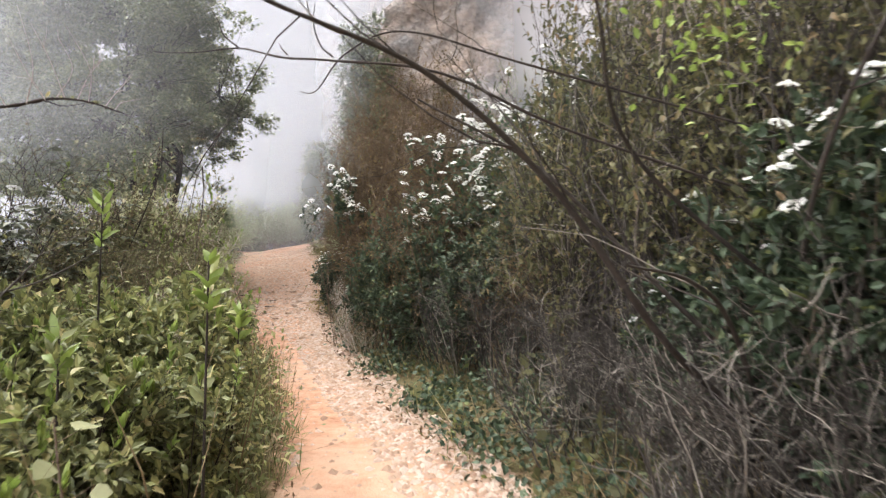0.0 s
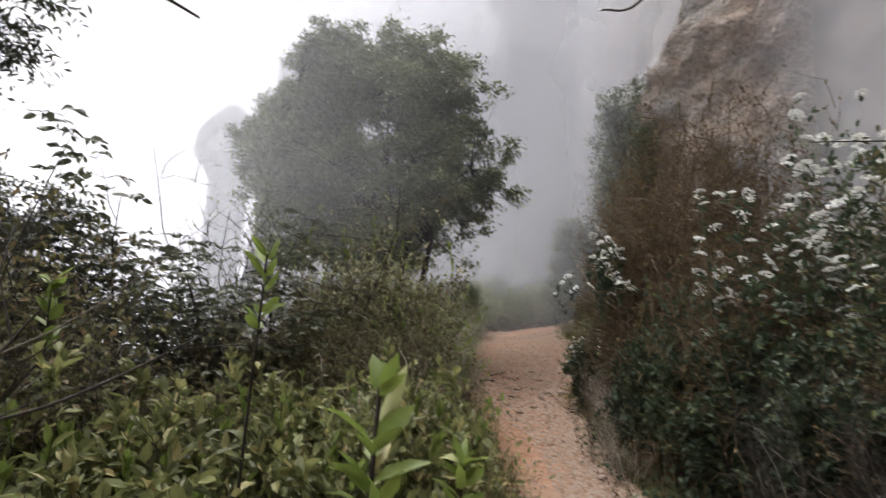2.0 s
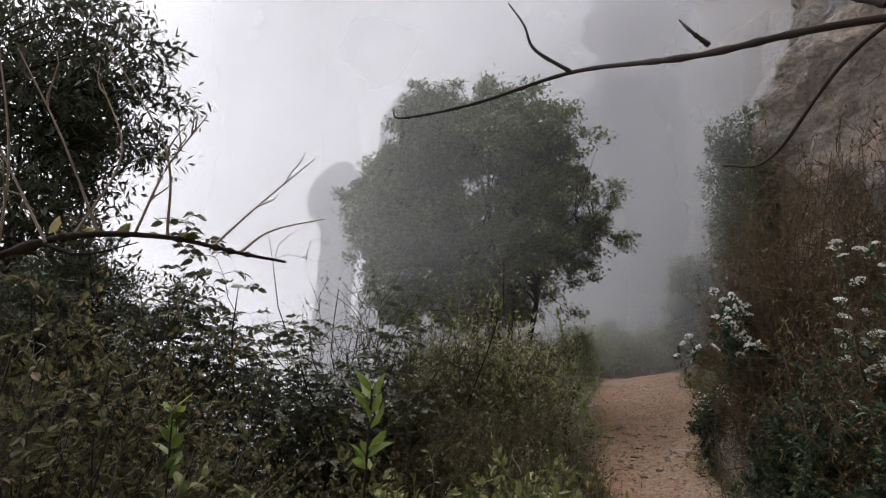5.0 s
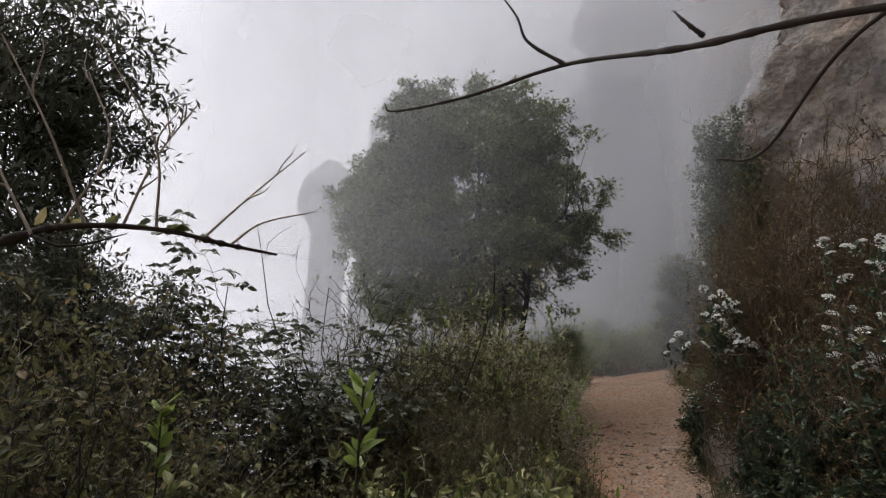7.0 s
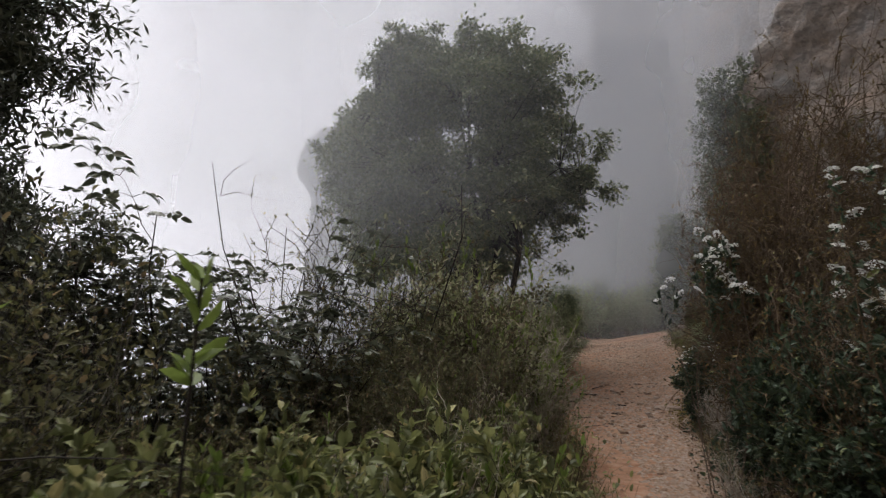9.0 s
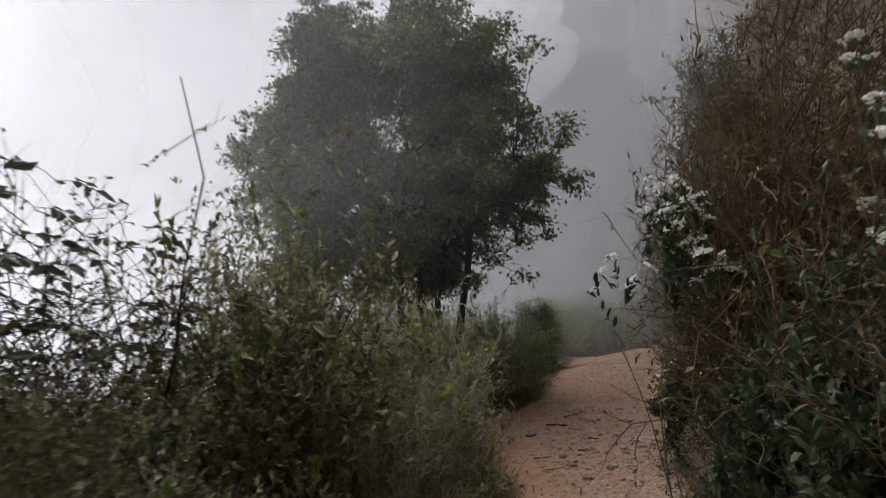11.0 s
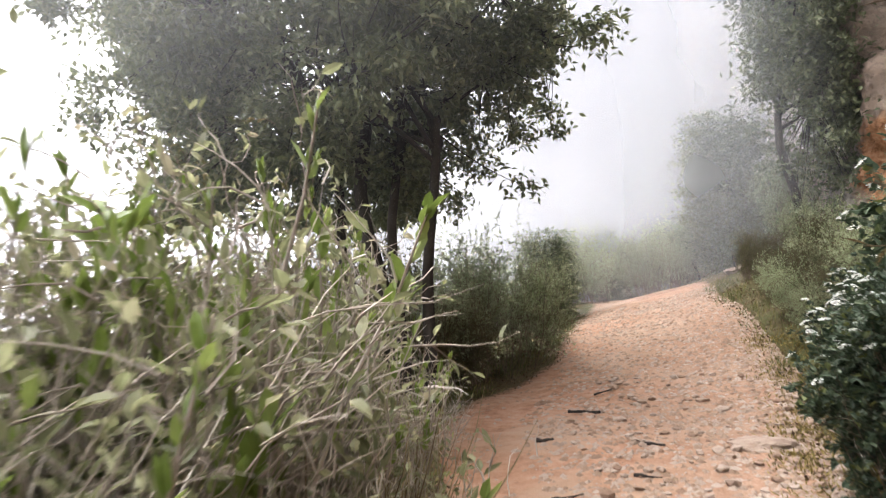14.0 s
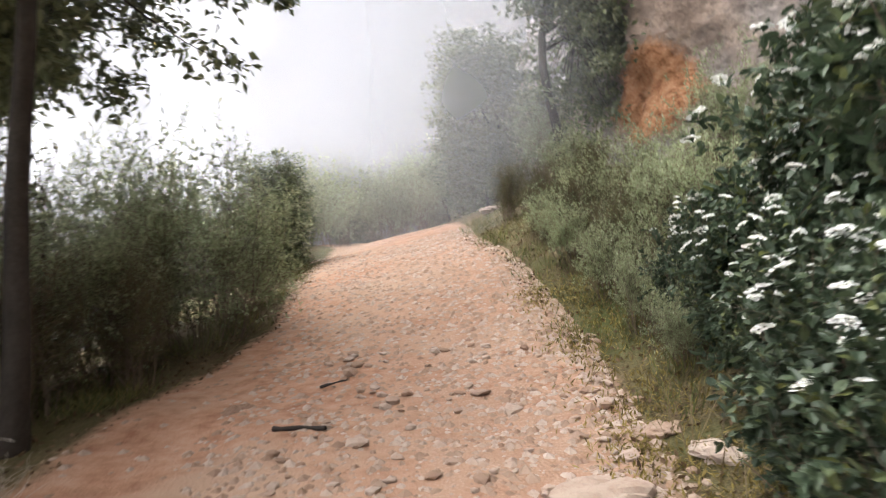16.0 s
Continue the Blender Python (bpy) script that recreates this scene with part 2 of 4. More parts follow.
M_YELLOW = leaf_material("yellow_green_leaf", [(0.0, (0.162, 0.17, 0.085)), (0.5, (0.281, 0.293, 0.153)), (0.85, (0.391, 0.391, 0.221)), (1.0, (0.442, 0.374, 0.272))], 0.5, 0.52)
M_MOSS = leaf_material("yellow_moss", [(0.0, (0.1, 0.08, 0.025)), (0.6, (0.22, 0.17, 0.05)), (1.0, (0.34, 0.26, 0.1))], 0.8, 0.3, 0.2)
M_BLACKTWIG = bark_material("black_twig", (0.02, 0.016, 0.014), (0.07, 0.055, 0.045))
M_MISTS = {}


# ---- helpers for building ----
def mesh_object(name, verts, faces, material, parent=None, label="", smooth=True, kind=""):
    """faces: one array of triangles or quads, or a list of such arrays."""
    me = bpy.data.meshes.new(name)
    groups = [np.asarray(f, dtype=np.int32) for f in (faces if isinstance(faces, list) else [faces]) if len(f)]
    loops = np.concatenate([f.ravel() for f in groups])
    sizes = np.concatenate([np.full(len(f), f.shape[1], np.int32) for f in groups])
    verts = np.asarray(verts, dtype=np.float32)
    me.vertices.add(len(verts))
    me.vertices.foreach_set("co", verts.ravel())
    me.loops.add(len(loops))
    me.loops.foreach_set("vertex_index", loops)
    me.polygons.add(len(sizes))
    me.polygons.foreach_set("loop_start", np.concatenate([[0], np.cumsum(sizes)[:-1]]).astype(np.int32))
    me.polygons.foreach_set("loop_total", sizes)
    me.polygons.foreach_set("use_smooth", np.full(len(sizes), smooth))
    me.update(calc_edges=True)
    me.validate()
    me.materials.append(material)
    ob = new(name, me)
    ob.parent = parent
    return tagged(ob, label, kind=kind)


def unit(v):
    return v / np.maximum(np.linalg.norm(v, axis=-1, keepdims=True), 1e-9)


def tubes(lines, sides=4):
    """One mesh of tapered tubes from (points, radii) pairs."""
    all_v, all_f, start = [], [], 0
    turn = np.linspace(0, 2 * math.pi, sides, endpoint=False)
    ring = np.stack([np.cos(turn), np.sin(turn)], 1)
    step = np.arange(sides)
    for pts, rad in lines:
        n = len(pts)
        ahead = unit(np.gradient(pts, axis=0))
        ref = np.where(np.abs(ahead[:, 2:3]) < 0.9, (0.0, 0.0, 1.0), (1.0, 0.0, 0.0))
        a = unit(np.cross(ahead, ref))
        b = np.cross(ahead, a)
        v = pts[:, None] + rad[:, None, None] * (ring[None, :, :1] * a[:, None] + ring[None, :, 1:] * b[:, None])
        all_v.append(v.reshape(-1, 3))
        low = start + np.arange(n - 1)[:, None] * sides
        quad = np.stack([low + step, low + (step + 1) % sides, low + sides + (step + 1) % sides, low + sides + step], -1)
        all_f.append(quad.reshape(-1, 4))
        start += n * sides
    return np.concatenate(all_v), np.concatenate(all_f)


def leaves(rng, at, way, length, width, fold=0.25, droop=0.2, fine=True):
    """Leaf blades that start at the points and lie along the ways; folded on the midrib, bent, pointed."""
    n = len(at)
    way = unit(way)
    side = unit(np.cross(way, rng.normal(size=(n, 3)) * 0.5 + (0, 0, 1.0)))
    up = np.cross(side, way)
    L = (length * rng.uniform(0.6, 1.25, n))[:, None]
    W = (width * rng.uniform(0.7, 1.2, n))[:, None]
    tip = at + way * L - up * L * droop * rng.uniform(0, 1.5, (n, 1))
    if not fine:
        mid = at + (tip - at) * 0.45
        v = np.stack([at, mid + side * W / 2 + up * W * fold, tip, mid - side * W / 2 + up * W * fold], 1)
        base = np.arange(n)[:, None] * 4
        return v.reshape(-1, 3), np.concatenate([base + (0, 1, 2), base + (0, 2, 3)])
    m1, m2 = at + way * L * 0.3, at + way * L * 0.7 - up * L * droop * 0.4
    v = np.stack([at, m1 + side * W / 2 + up * W * fold, m2 + side * W * 0.42 + up * W * fold, tip,
                  m2 - side * W * 0.42 + up * W * fold, m1 - side * W / 2 + up * W * fold, m1, m2], 1)
    base = np.arange(n)[:, None] * 8
    tri = np.concatenate([base + (0, 6, 1), base + (0, 5, 6), base + (7, 3, 2), base + (7, 4, 3)])
    quad = np.concatenate([base + (6, 7, 2, 1), base + (6, 5, 4, 7)])
    return v.reshape(-1, 3), [tri, quad]


def stem(rng, start, way, length, radius, wander=0.25, lift=0.0, steps=6, end=0.25):
    """A crooked, tapering line."""
    pts = [np.array(start, float)]
    d = unit(np.array(way, float))
    for _ in range(steps):
        d = unit(d + rng.normal(size=3) * wander / math.sqrt(steps) * 1.6 + (0, 0, lift / steps))
        pts.append(pts[-1] + d * length / steps)
    return np.array(pts), np.linspace(radius, radius * end, steps + 1)


def along(line, s):
    pts, rad = line
    k = s * (len(pts) - 1)
    i = min(int(k), len(pts) - 2)
    return pts[i] + (k - i) * (pts[i + 1] - pts[i]), unit(pts[i + 1] - pts[i]), rad[i]


def branch_out(rng, parents, count, length, spread, wander, lift, radius, first=0.25, steps=5, thinnest=0.0016):
    """Side shoots of the given lines."""
    made = []
    for line in parents:
        size = np.linalg.norm(line[0][-1] - line[0][0])
        for _ in range(rng.poisson(count)):
            s = rng.uniform(first, 1.0)
            p, d, r = along(line, s)
            way = unit(d + unit(rng.normal(size=3)) * spread)
            made.append(stem(rng, p, way, size * length * rng.uniform(0.6, 1.2), max(r * radius, thinnest), wander, lift, steps))
    return made


def leaf_points(rng, lines, count, first=0.2, spread=0.9):
    at, way = [], []
    for line in lines:
        for s in rng.uniform(first, 1.0, rng.poisson(count)):
            p, d, _ = along(line, s)
            at.append(p)
            way.append(d + unit(rng.normal(size=3)) * spread)
    return np.array(at), np.array(way)


def flower_heads(rng, at, size, petals=26):
    """Flat-topped heads of many small white florets."""
    n = len(at)
    r = size * rng.uniform(0.6, 1.15, n)
    turn, out = rng.uniform(0, 2 * math.pi, (n, petals)), np.sqrt(rng.uniform(0, 1, (n, petals)))
    lean = rng.normal(size=(n, 2)) * 0.35
    off = np.stack([np.cos(turn) * out, np.sin(turn) * out], -1) * r[:, None, None]
    z = (0.35 * (1 - out**2)) * r[:, None] + (off * lean[:, None]).sum(-1)
    c = (at[:, None] + np.concatenate([off, z[..., None]], -1)).reshape(-1, 3)
    s = (np.repeat(r, petals) * 0.27)[:, None]
    a = unit(rng.normal(size=(len(c), 3)) * (1, 1, 0.35))
    b = unit(np.cross(a, rng.normal(size=(len(c), 3)) * 0.35 + (0, 0, 1)))
    v = np.stack([c - a * s, c - b * s, c + a * s, c + b * s, c + np.cross(a, b) * s * 0.5], 1)
    base = np.arange(len(c))[:, None] * 5
    return v.reshape(-1, 3), np.concatenate([base + (0, 1, 4), base + (1, 2, 4), base + (2, 3, 4), base + (3, 0, 4)])


def thing(name, label, category, at=(0, 0, 0), group="", kind=""):
    ob = new(name)
    ob.empty_display_size = 0.2
    ob.location = at
    return tagged(ob, label, category, group, kind)


# ---- the lie of the land ----
PROFILE_Y = (-60, -8, 0, 4, 7, 10.9, 13.3, 14.3, 16, 18, 22, 24, 30, 60, 120)
PROFILE_Z = (-2.5, -0.4, 0, 0.28, 0.35, 0.42, 0.73, 0.79, 1.0, 1.42, 2.2, 2.3, 2.2, 2.0, 2.0)
LEFT_Y = (-60, -8, 0, 3.45, 5.0, 7.5, 10, 11, 12.2, 13.2, 14.7, 17, 18, 20, 22, 26, 120)
LEFT_X = (0.5, 0.2, -0.35, -0.9, -1.3, -2.1, -3.2, -3.8, -4.8, -5.6, -5.9, -5.9, -6.2, -6.6, -7.0, -9.0, -60)
RIGHT_Y = (-60, -8, 0, 3.45, 5.15, 6.3, 9.5, 11.2, 12.5, 14.4, 16, 18.4, 19.8, 21, 22, 26, 120)
RIGHT_X = (1.8, 1.6, 1.0, 0.35, -0.3, -0.65, -1.65, -2.0, -2.4, -2.65, -2.9, -3.6, -4.15, -4.4, -4.7, -6.5, -57)


def smooth_noise(x, y, scale, seed=0.0):
    return np.array([noise.noise((a * scale, b * scale, seed)) for a, b in zip(np.ravel(x), np.ravel(y))]).reshape(np.shape(x))


def ground_z(x, y):
    """Height of the ground: a benched path, a bank rising on one hand, a steep drop on the other."""
    x, y = np.asarray(x, float), np.asarray(y, float)
    base = np.interp(y, PROFILE_Y, PROFILE_Z)
    left, right = np.interp(y, LEFT_Y, LEFT_X) - x, x - np.interp(y, RIGHT_Y, RIGHT_X)
    fall = 0.08 * np.clip(left - 0.3, 0, 1.2) + 0.3 * np.clip(left - 1.5, 0, 2.5) + 0.8 * np.clip(left - 4.0, 0, 32)
    rise = 0.22 * np.clip(right - 0.1, 0, 2.5) + 0.45 * np.clip(right - 2.6, 0, 12)
    base = base + 0.16 * np.clip((y - 14.5) / 4, 0, 1) * np.clip(x + 5.0 - 0.35 * np.clip(18 - y, 0, 4), -1.8, 1.6)
    inside = np.minimum(-left, -right)
    rough = 0.03 * smooth_noise(x, y, 1.3) + 0.014 * smooth_noise(x, y, 4.0, 3.0)
    return base - fall + rise + rough + np.clip(-inside, 0, 3) * 0.06 * smooth_noise(x, y, 0.7, 9.0) - 0.03 * np.clip(inside, 0, 0.6)


def gz(x, y):
    return float(ground_z(x, y))


def build_ground():
    rng = np.random.default_rng(3)
    xs = np.unique(np.round(np.concatenate([np.linspace(-175, -14, 30), np.linspace(-14, -8, 16), np.linspace(-8, 3, 130), np.linspace(3, 12, 24), np.linspace(12, 175, 22)]), 4))
    ys = np.unique(np.round(np.concatenate([np.linspace(-160, -4, 24), np.linspace(-4, 24, 300), np.linspace(24, 34, 20), np.linspace(34, 180, 24)]), 4))
    X, Y = np.meshgrid(xs, ys)
    Z = ground_z(X, Y) + 0.004 * smooth_noise(X, Y, 11.0, 5.0)
    inside = np.minimum(X - np.interp(Y, LEFT_Y, LEFT_X), np.interp(Y, RIGHT_Y, RIGHT_X) - X)
    v = np.stack([X, Y, Z], -1).reshape(-1, 3)
    n, m = X.shape
    i = (np.arange(n - 1)[:, None] * m + np.arange(m - 1)).ravel()
    ob = mesh_object("ground", v, np.stack([i, i + 1, i + m + 1, i + m], -1), M_DIRT)
    worn = ob.data.attributes.new("path", "FLOAT", "POINT")
    worn.data.foreach_set("value", np.clip(0.5 + inside * 2.2, 0, 1).ravel().astype(np.float32))
    grit = ob.data.attributes.new("gravel", "FLOAT", "POINT")
    near_right = np.interp(Y, RIGHT_Y, RIGHT_X) - X
    wide = np.interp(Y, (0, 11, 15, 24), (0.5, 0.8, 2.4, 3.0))
    grit.data.foreach_set("value", np.clip(1.3 - near_right / wide, 0, 1).ravel().astype(np.float32))
    tagged(ob, "orange clay footpath benched into a scrubby hillside, gravelly along the bank", "ground", kind="structure")
    return ob


ground = build_ground()


CLIFF = []


def build_cliff():
    """A wall of pebbly rock along the uphill hand of the path."""
    plan_x = np.array((-13, -5.6, -2.0, -1.8, -1.65, 0.4, 3.6, 5.5, 7.5, 9.0, 12))
    plan_y = np.array((60, 42, 28, 24.5, 21.3, 18.9, 16.5, 12, 5, -6, -30))
    run = np.concatenate([[0], np.cumsum(np.hypot(np.diff(plan_x), np.diff(plan_y)))])
    s = np.unique(np.concatenate([np.linspace(0, run[2], 30), np.linspace(run[2], run[7], 130), np.linspace(run[7], run[-1], 40)]))
    h = np.concatenate([np.linspace(-2, 14, 90), np.linspace(14.5, 34, 40)])
    S, H = np.meshgrid(s, h)
    X, Y = np.interp(S, run, plan_x), np.interp(S, run, plan_y)
    dx, dy = np.gradient(np.interp(s, run, plan_x)), np.gradient(np.interp(s, run, plan_y))
    nx, ny = unit(np.stack([dy, -dx], -1)).T
    out = np.array([1.5 * noise.fractal((a * 0.16, b * 0.16, 2.0), 0.9, 2.0, 5) + 0.45 * noise.fractal((a * 0.9, b * 0.9, 7.0), 0.6, 2.1, 5)
                    for a, b in zip(S.ravel(), H.ravel())]).reshape(S.shape)
    lean = 0.17 * np.clip(H - 3, 0, 9) + 0.05 * np.clip(H - 14, 0, 30) - 0.5 * np.clip(3 - H, 0, 5)
    X, Y = X + nx * (out - lean), Y + ny * (out - lean)
    Z = H + 2.0
    CLIFF[:] = [X.ravel(), Y.ravel(), Z.ravel()]
    v = np.stack([X, Y, Z], -1).reshape(-1, 3)
    n, m = X.shape
    i = (np.arange(n - 1)[:, None] * m + np.arange(m - 1)).ravel()
    ob = mesh_object("cliff", v, np.stack([i, i + 1, i + m + 1, i + m], -1), M_CLIFF)
    return tagged(ob, "grey conglomerate cliff with a fresh orange break low down", "cliff", kind="structure")


build_cliff()


def rock_pillar(name, label, at, profile, squash, seed):
    """A weathered tower: rings of varying radius, roughened. profile: height and radius pairs."""
    hs, rs = np.array(profile, float).T
    h, a = np.linspace(hs[0], hs[-1], 70), np.linspace(0, 2 * math.pi, 60, endpoint=False)
    A, H = np.meshgrid(a, h)
    R = np.interp(H, hs, rs)
    bump = np.array([noise.fractal((math.cos(p) * 1.4 + seed, math.sin(p) * 1.4, q * 0.08), 0.8, 2.0, 5) for p, q in zip(A.ravel(), H.ravel())]).reshape(A.shape)
    R = R * (1 + 0.22 * bump)
    v = np.stack([np.cos(A) * R, np.sin(A) * R * squash, H], -1).reshape(-1, 3)
    v = np.concatenate([v, [[0, 0, hs[-1] + 0.3 * rs[-1]]]])
    i = np.arange(69)[:, None] * 60 + np.arange(60)
    j = np.arange(69)[:, None] * 60 + (np.arange(60) + 1) % 60
    quads = np.stack([i, j, j + 60, i + 60], -1).reshape(-1, 4)
    top = 69 * 60 + np.arange(60)
    cap = np.stack([top, 69 * 60 + (np.arange(60) + 1) % 60, np.full(60, 70 * 60)], -1)
    ob = mesh_object(name, v, [quads, cap], M_FAR_ROCK)
    ob.location = at
    return tagged(ob, label, "rock", kind="structure")


rock_pillar("rock_tower", "huge sheer rock tower almost lost in fog", (-5.6, 119.6, -38.6), [(0.0, 31.5), (92.5, 30.5), (114.7, 29.6), (133.2, 25.9), (144.3, 9.2)], 0.7, 1)
rock_pillar("rock_shoulder", "rounded rock shoulder leaning against the tower in fog", (-30.6, 114.0, -38.6), [(0.0, 20.4), (77.7, 16.7), (90.7, 13.0), (98.1, 5.6)], 0.7, 4)
rock_pillar("rock_spire", "pale rock spire behind the oak in fog", (-57.0, 79.6, -52.5), [(0.0, 9.0), (74.0, 6.4), (85.1, 6.0), (94.4, 4.6), (98.0, 2.6), (99.0, 1.7)], 0.8, 7)
rock_pillar("rock_pinnacle", "mushroom-topped rock pinnacle faint in fog", (-69.6, 78.4, -51.5), [(0.0, 4.1), (68.0, 2.9), (75.0, 2.8), (77.0, 3.4), (78.5, 4.9), (82.0, 5.2), (84.5, 4.6), (86.2, 2.8), (87.7, 1.4)], 0.9, 9)


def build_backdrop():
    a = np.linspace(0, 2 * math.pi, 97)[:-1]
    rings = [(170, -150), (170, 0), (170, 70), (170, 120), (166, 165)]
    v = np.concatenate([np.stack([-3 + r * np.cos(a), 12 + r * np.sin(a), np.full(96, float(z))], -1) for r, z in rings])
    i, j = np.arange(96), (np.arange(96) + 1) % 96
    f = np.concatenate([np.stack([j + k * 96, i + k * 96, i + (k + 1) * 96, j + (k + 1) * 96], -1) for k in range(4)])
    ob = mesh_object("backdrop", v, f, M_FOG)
    return tagged(ob, "glowing backdrop of pale lilac-grey valley fog with mountain shade put in", "fog", kind="structure")


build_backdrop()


def mist_sheet(label, centre, radius, first, last, low, high, density, wisp, soft_low=6.0, soft_side=6.0, soft_high=0.01, tone=0.95):
    """A curtain of fog on an arc about a centre; azimuths in degrees to the left of straight ahead."""
    az = np.radians(np.linspace(first, last, 33))
    h = np.linspace(low, high, 17)
    A, H = np.meshgrid(az, h)
    wave = 0.04 * radius * np.sin(A * 7 + H * 0.2)
    v = np.stack([centre[0] - (radius + wave) * np.sin(A), centre[1] + (radius + wave) * np.cos(A), H], -1).reshape(-1, 3)
    i = (np.arange(16)[:, None] * 33 + np.arange(32)).ravel()
    name = "mist_%d" % len(M_MISTS)
    M_MISTS[name] = mist_material(name, density, wisp, tone)
    ob = mesh_object(name, v, np.stack([i, i + 1, i + 34, i + 33], -1), M_MISTS[name])
    edge = np.minimum((A - A.min()), (A.max() - A)) / (A.max() - A.min()) * soft_side
    rise = np.clip((H - low) / soft_low, 0, 1) * np.clip((high + 0.01 - H) / soft_high, 0, 1)
    thick = ob.data.attributes.new("thickness", "FLOAT", "POINT")
    ease = np.clip(edge, 0, 1) * rise
    ease = ease * np.interp(np.degrees(A), (8, 38), (0.6, 1.0))
    thick.data.foreach_set("value", (ease * ease * (3 - 2 * ease)).ravel().astype(np.float32))
    return tagged(ob, label, "fog", kind="structure")


HUB = (-3, 11)
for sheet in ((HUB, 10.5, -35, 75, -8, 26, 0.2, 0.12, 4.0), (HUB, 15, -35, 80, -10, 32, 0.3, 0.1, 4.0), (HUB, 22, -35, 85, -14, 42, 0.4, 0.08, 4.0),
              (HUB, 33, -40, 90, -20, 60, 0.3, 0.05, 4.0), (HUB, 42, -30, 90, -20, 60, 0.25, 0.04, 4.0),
              # The two farthest sheets have mountain shade put into a low tone.
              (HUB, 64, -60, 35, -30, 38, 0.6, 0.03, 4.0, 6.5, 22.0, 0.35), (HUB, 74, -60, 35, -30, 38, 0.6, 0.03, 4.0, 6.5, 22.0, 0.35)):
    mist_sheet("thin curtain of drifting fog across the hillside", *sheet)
# Dark grey tone: shade of the mountain put into the fog's colour.
mist_sheet("low grey fog bank beyond the crest, mountain shade put into its tone", HUB, 27, -60, 48, -14, 31, 0.93, 0.06, 6.0, 4.2, 19.0, 0.2)
mist_sheet("veil of fog drifting over the crest of the path", HUB, 8.8, -9, 20, 0.8, 26, 0.42, 0.15, 2.2, 2.5)
mist_sheet("veil of fog hanging before the cliff", HUB, 7.6, -80, -26, 2.2, 22, 0.6, 0.2, 2.5, 3.0)
mist_sheet("wisp of fog hanging off the path above the scrub", (-1.0, 0), 11.8, 7, 60, 2.2, 13, 0.26, 0.3, 2.0, 3.0)
mist_sheet("wisp of fog rising from the drop beside the scrub", (-1.0, 0), 8.2, 19, 62, 1.8, 13, 0.18, 0.3, 1.6, 3.0)


# ---- trees ----
def crown_sprays(rng, centre, radii, count, inner, lobes=9, held=(0.3, 0.62), size=(0.34, 0.52), flat=-1.0):
    """Points in an uneven crown: overlapping lobes with gaps between them. held: how far out the lobes sit; flat: where the underside is cut."""
    c = unit(rng.normal(size=(lobes, 3))) * rng.uniform(*held, (lobes, 1))
    c[:, 2] = np.maximum(c[:, 2], flat + rng.uniform(0, 0.12, lobes))
    c[:, :2] *= 1 - 0.25 * np.clip(c[:, 2:], 0, 1)
    size = rng.uniform(*size, lobes)
    pick = rng.integers(0, lobes, count)
    d = unit(rng.normal(size=(count, 3)))
    r = rng.uniform(inner, 1.0, (count, 1)) ** 0.45
    p = c[pick] + d * r * size[pick][:, None]
    return np.array(centre) + p * np.array(radii), d


def oak(name, label, base, trunks, centre, radii, sprays, per_spray, leaf, leaf_mat, bark, seed, limb_sides=7, lobes=12, fine=False, group="", clump=0.2, shape=((0.3, 0.62), (0.34, 0.52), -1.0), leaf_wander=0.8):
    """A tree: tapered trunks that fork, limbs reaching into the lobes of the crown, twigs and leaves at their ends."""
    rng = np.random.default_rng(seed)
    tree = thing(name, label, "tree", base, group)
    base, centre, radii = np.array(base, float), np.array(centre, float), np.array(radii, float)
    ends, way = crown_sprays(rng, centre - base, radii, sprays, 0.25, lobes, *shape)
    hubs, _ = crown_sprays(rng, centre - base, radii * 0.75, 9 * len(trunks), 0.1, lobes, *shape)
    limbs = []
    for k, (foot, head, radius) in enumerate(trunks):
        foot, head = np.array(foot, float) - base, np.array(head, float) - base
        s = np.linspace(0, 1, 9)[:, None]
        pts = foot + (head - foot) * s + np.stack([np.sin(s[:, 0] * 5 + k), np.cos(s[:, 0] * 4 + 2 * k), 0 * s[:, 0]], -1) * 0.17 * np.sin(s * math.pi)
        rad = radius * np.linspace(1.25, 0.75, 9)
        rad[0] *= 1.35
        mesh_object("trunk", *tubes([(pts, rad)], 10), bark, tree)
        for hub in hubs[k * 9:(k + 1) * 9]:
            t = rng.uniform(0.82, 1.0)
            p = along((pts, rad), t)[0]
            bend = (p + hub) / 2 + rng.normal(size=3) * 0.25
            u = np.linspace(0, 1, 8)[:, None]
            curve = (1 - u) ** 2 * p + 2 * u * (1 - u) * bend + u**2 * hub
            limbs.append((curve, np.linspace(radius * 0.5, radius * 0.12, 8)))
    for line in limbs:
        mesh_object("limb", *tubes([line], limb_sides), bark, tree)
    joints = np.concatenate([line[0][4:] for line in limbs])
    twigs, at, out = [], [], []
    for p, d in zip(ends, way):
        j = joints[np.argmin(((joints - p) ** 2).sum(1) + rng.uniform(0, 0.3, len(joints)))]
        m = (j + p) / 2 + rng.normal(size=3) * 0.08
        u = np.linspace(0, 1, 5)[:, None]
        curve = (1 - u) ** 2 * j + 2 * u * (1 - u) * m + u**2 * p
        twigs.append((curve, np.linspace(0.012, 0.003, 5)))
        n = rng.poisson(per_spray)
        spread = rng.normal(size=(n, 3)) * (clump, clump, clump * 0.6) * rng.uniform(0.6, 1.3)
        at.append(p + spread)
        out.append(d * 0.5 + rng.normal(size=(n, 3)) * leaf_wander)
    mesh_object("branchwork", *tubes(twigs, 3), bark, tree, kind="stuff")
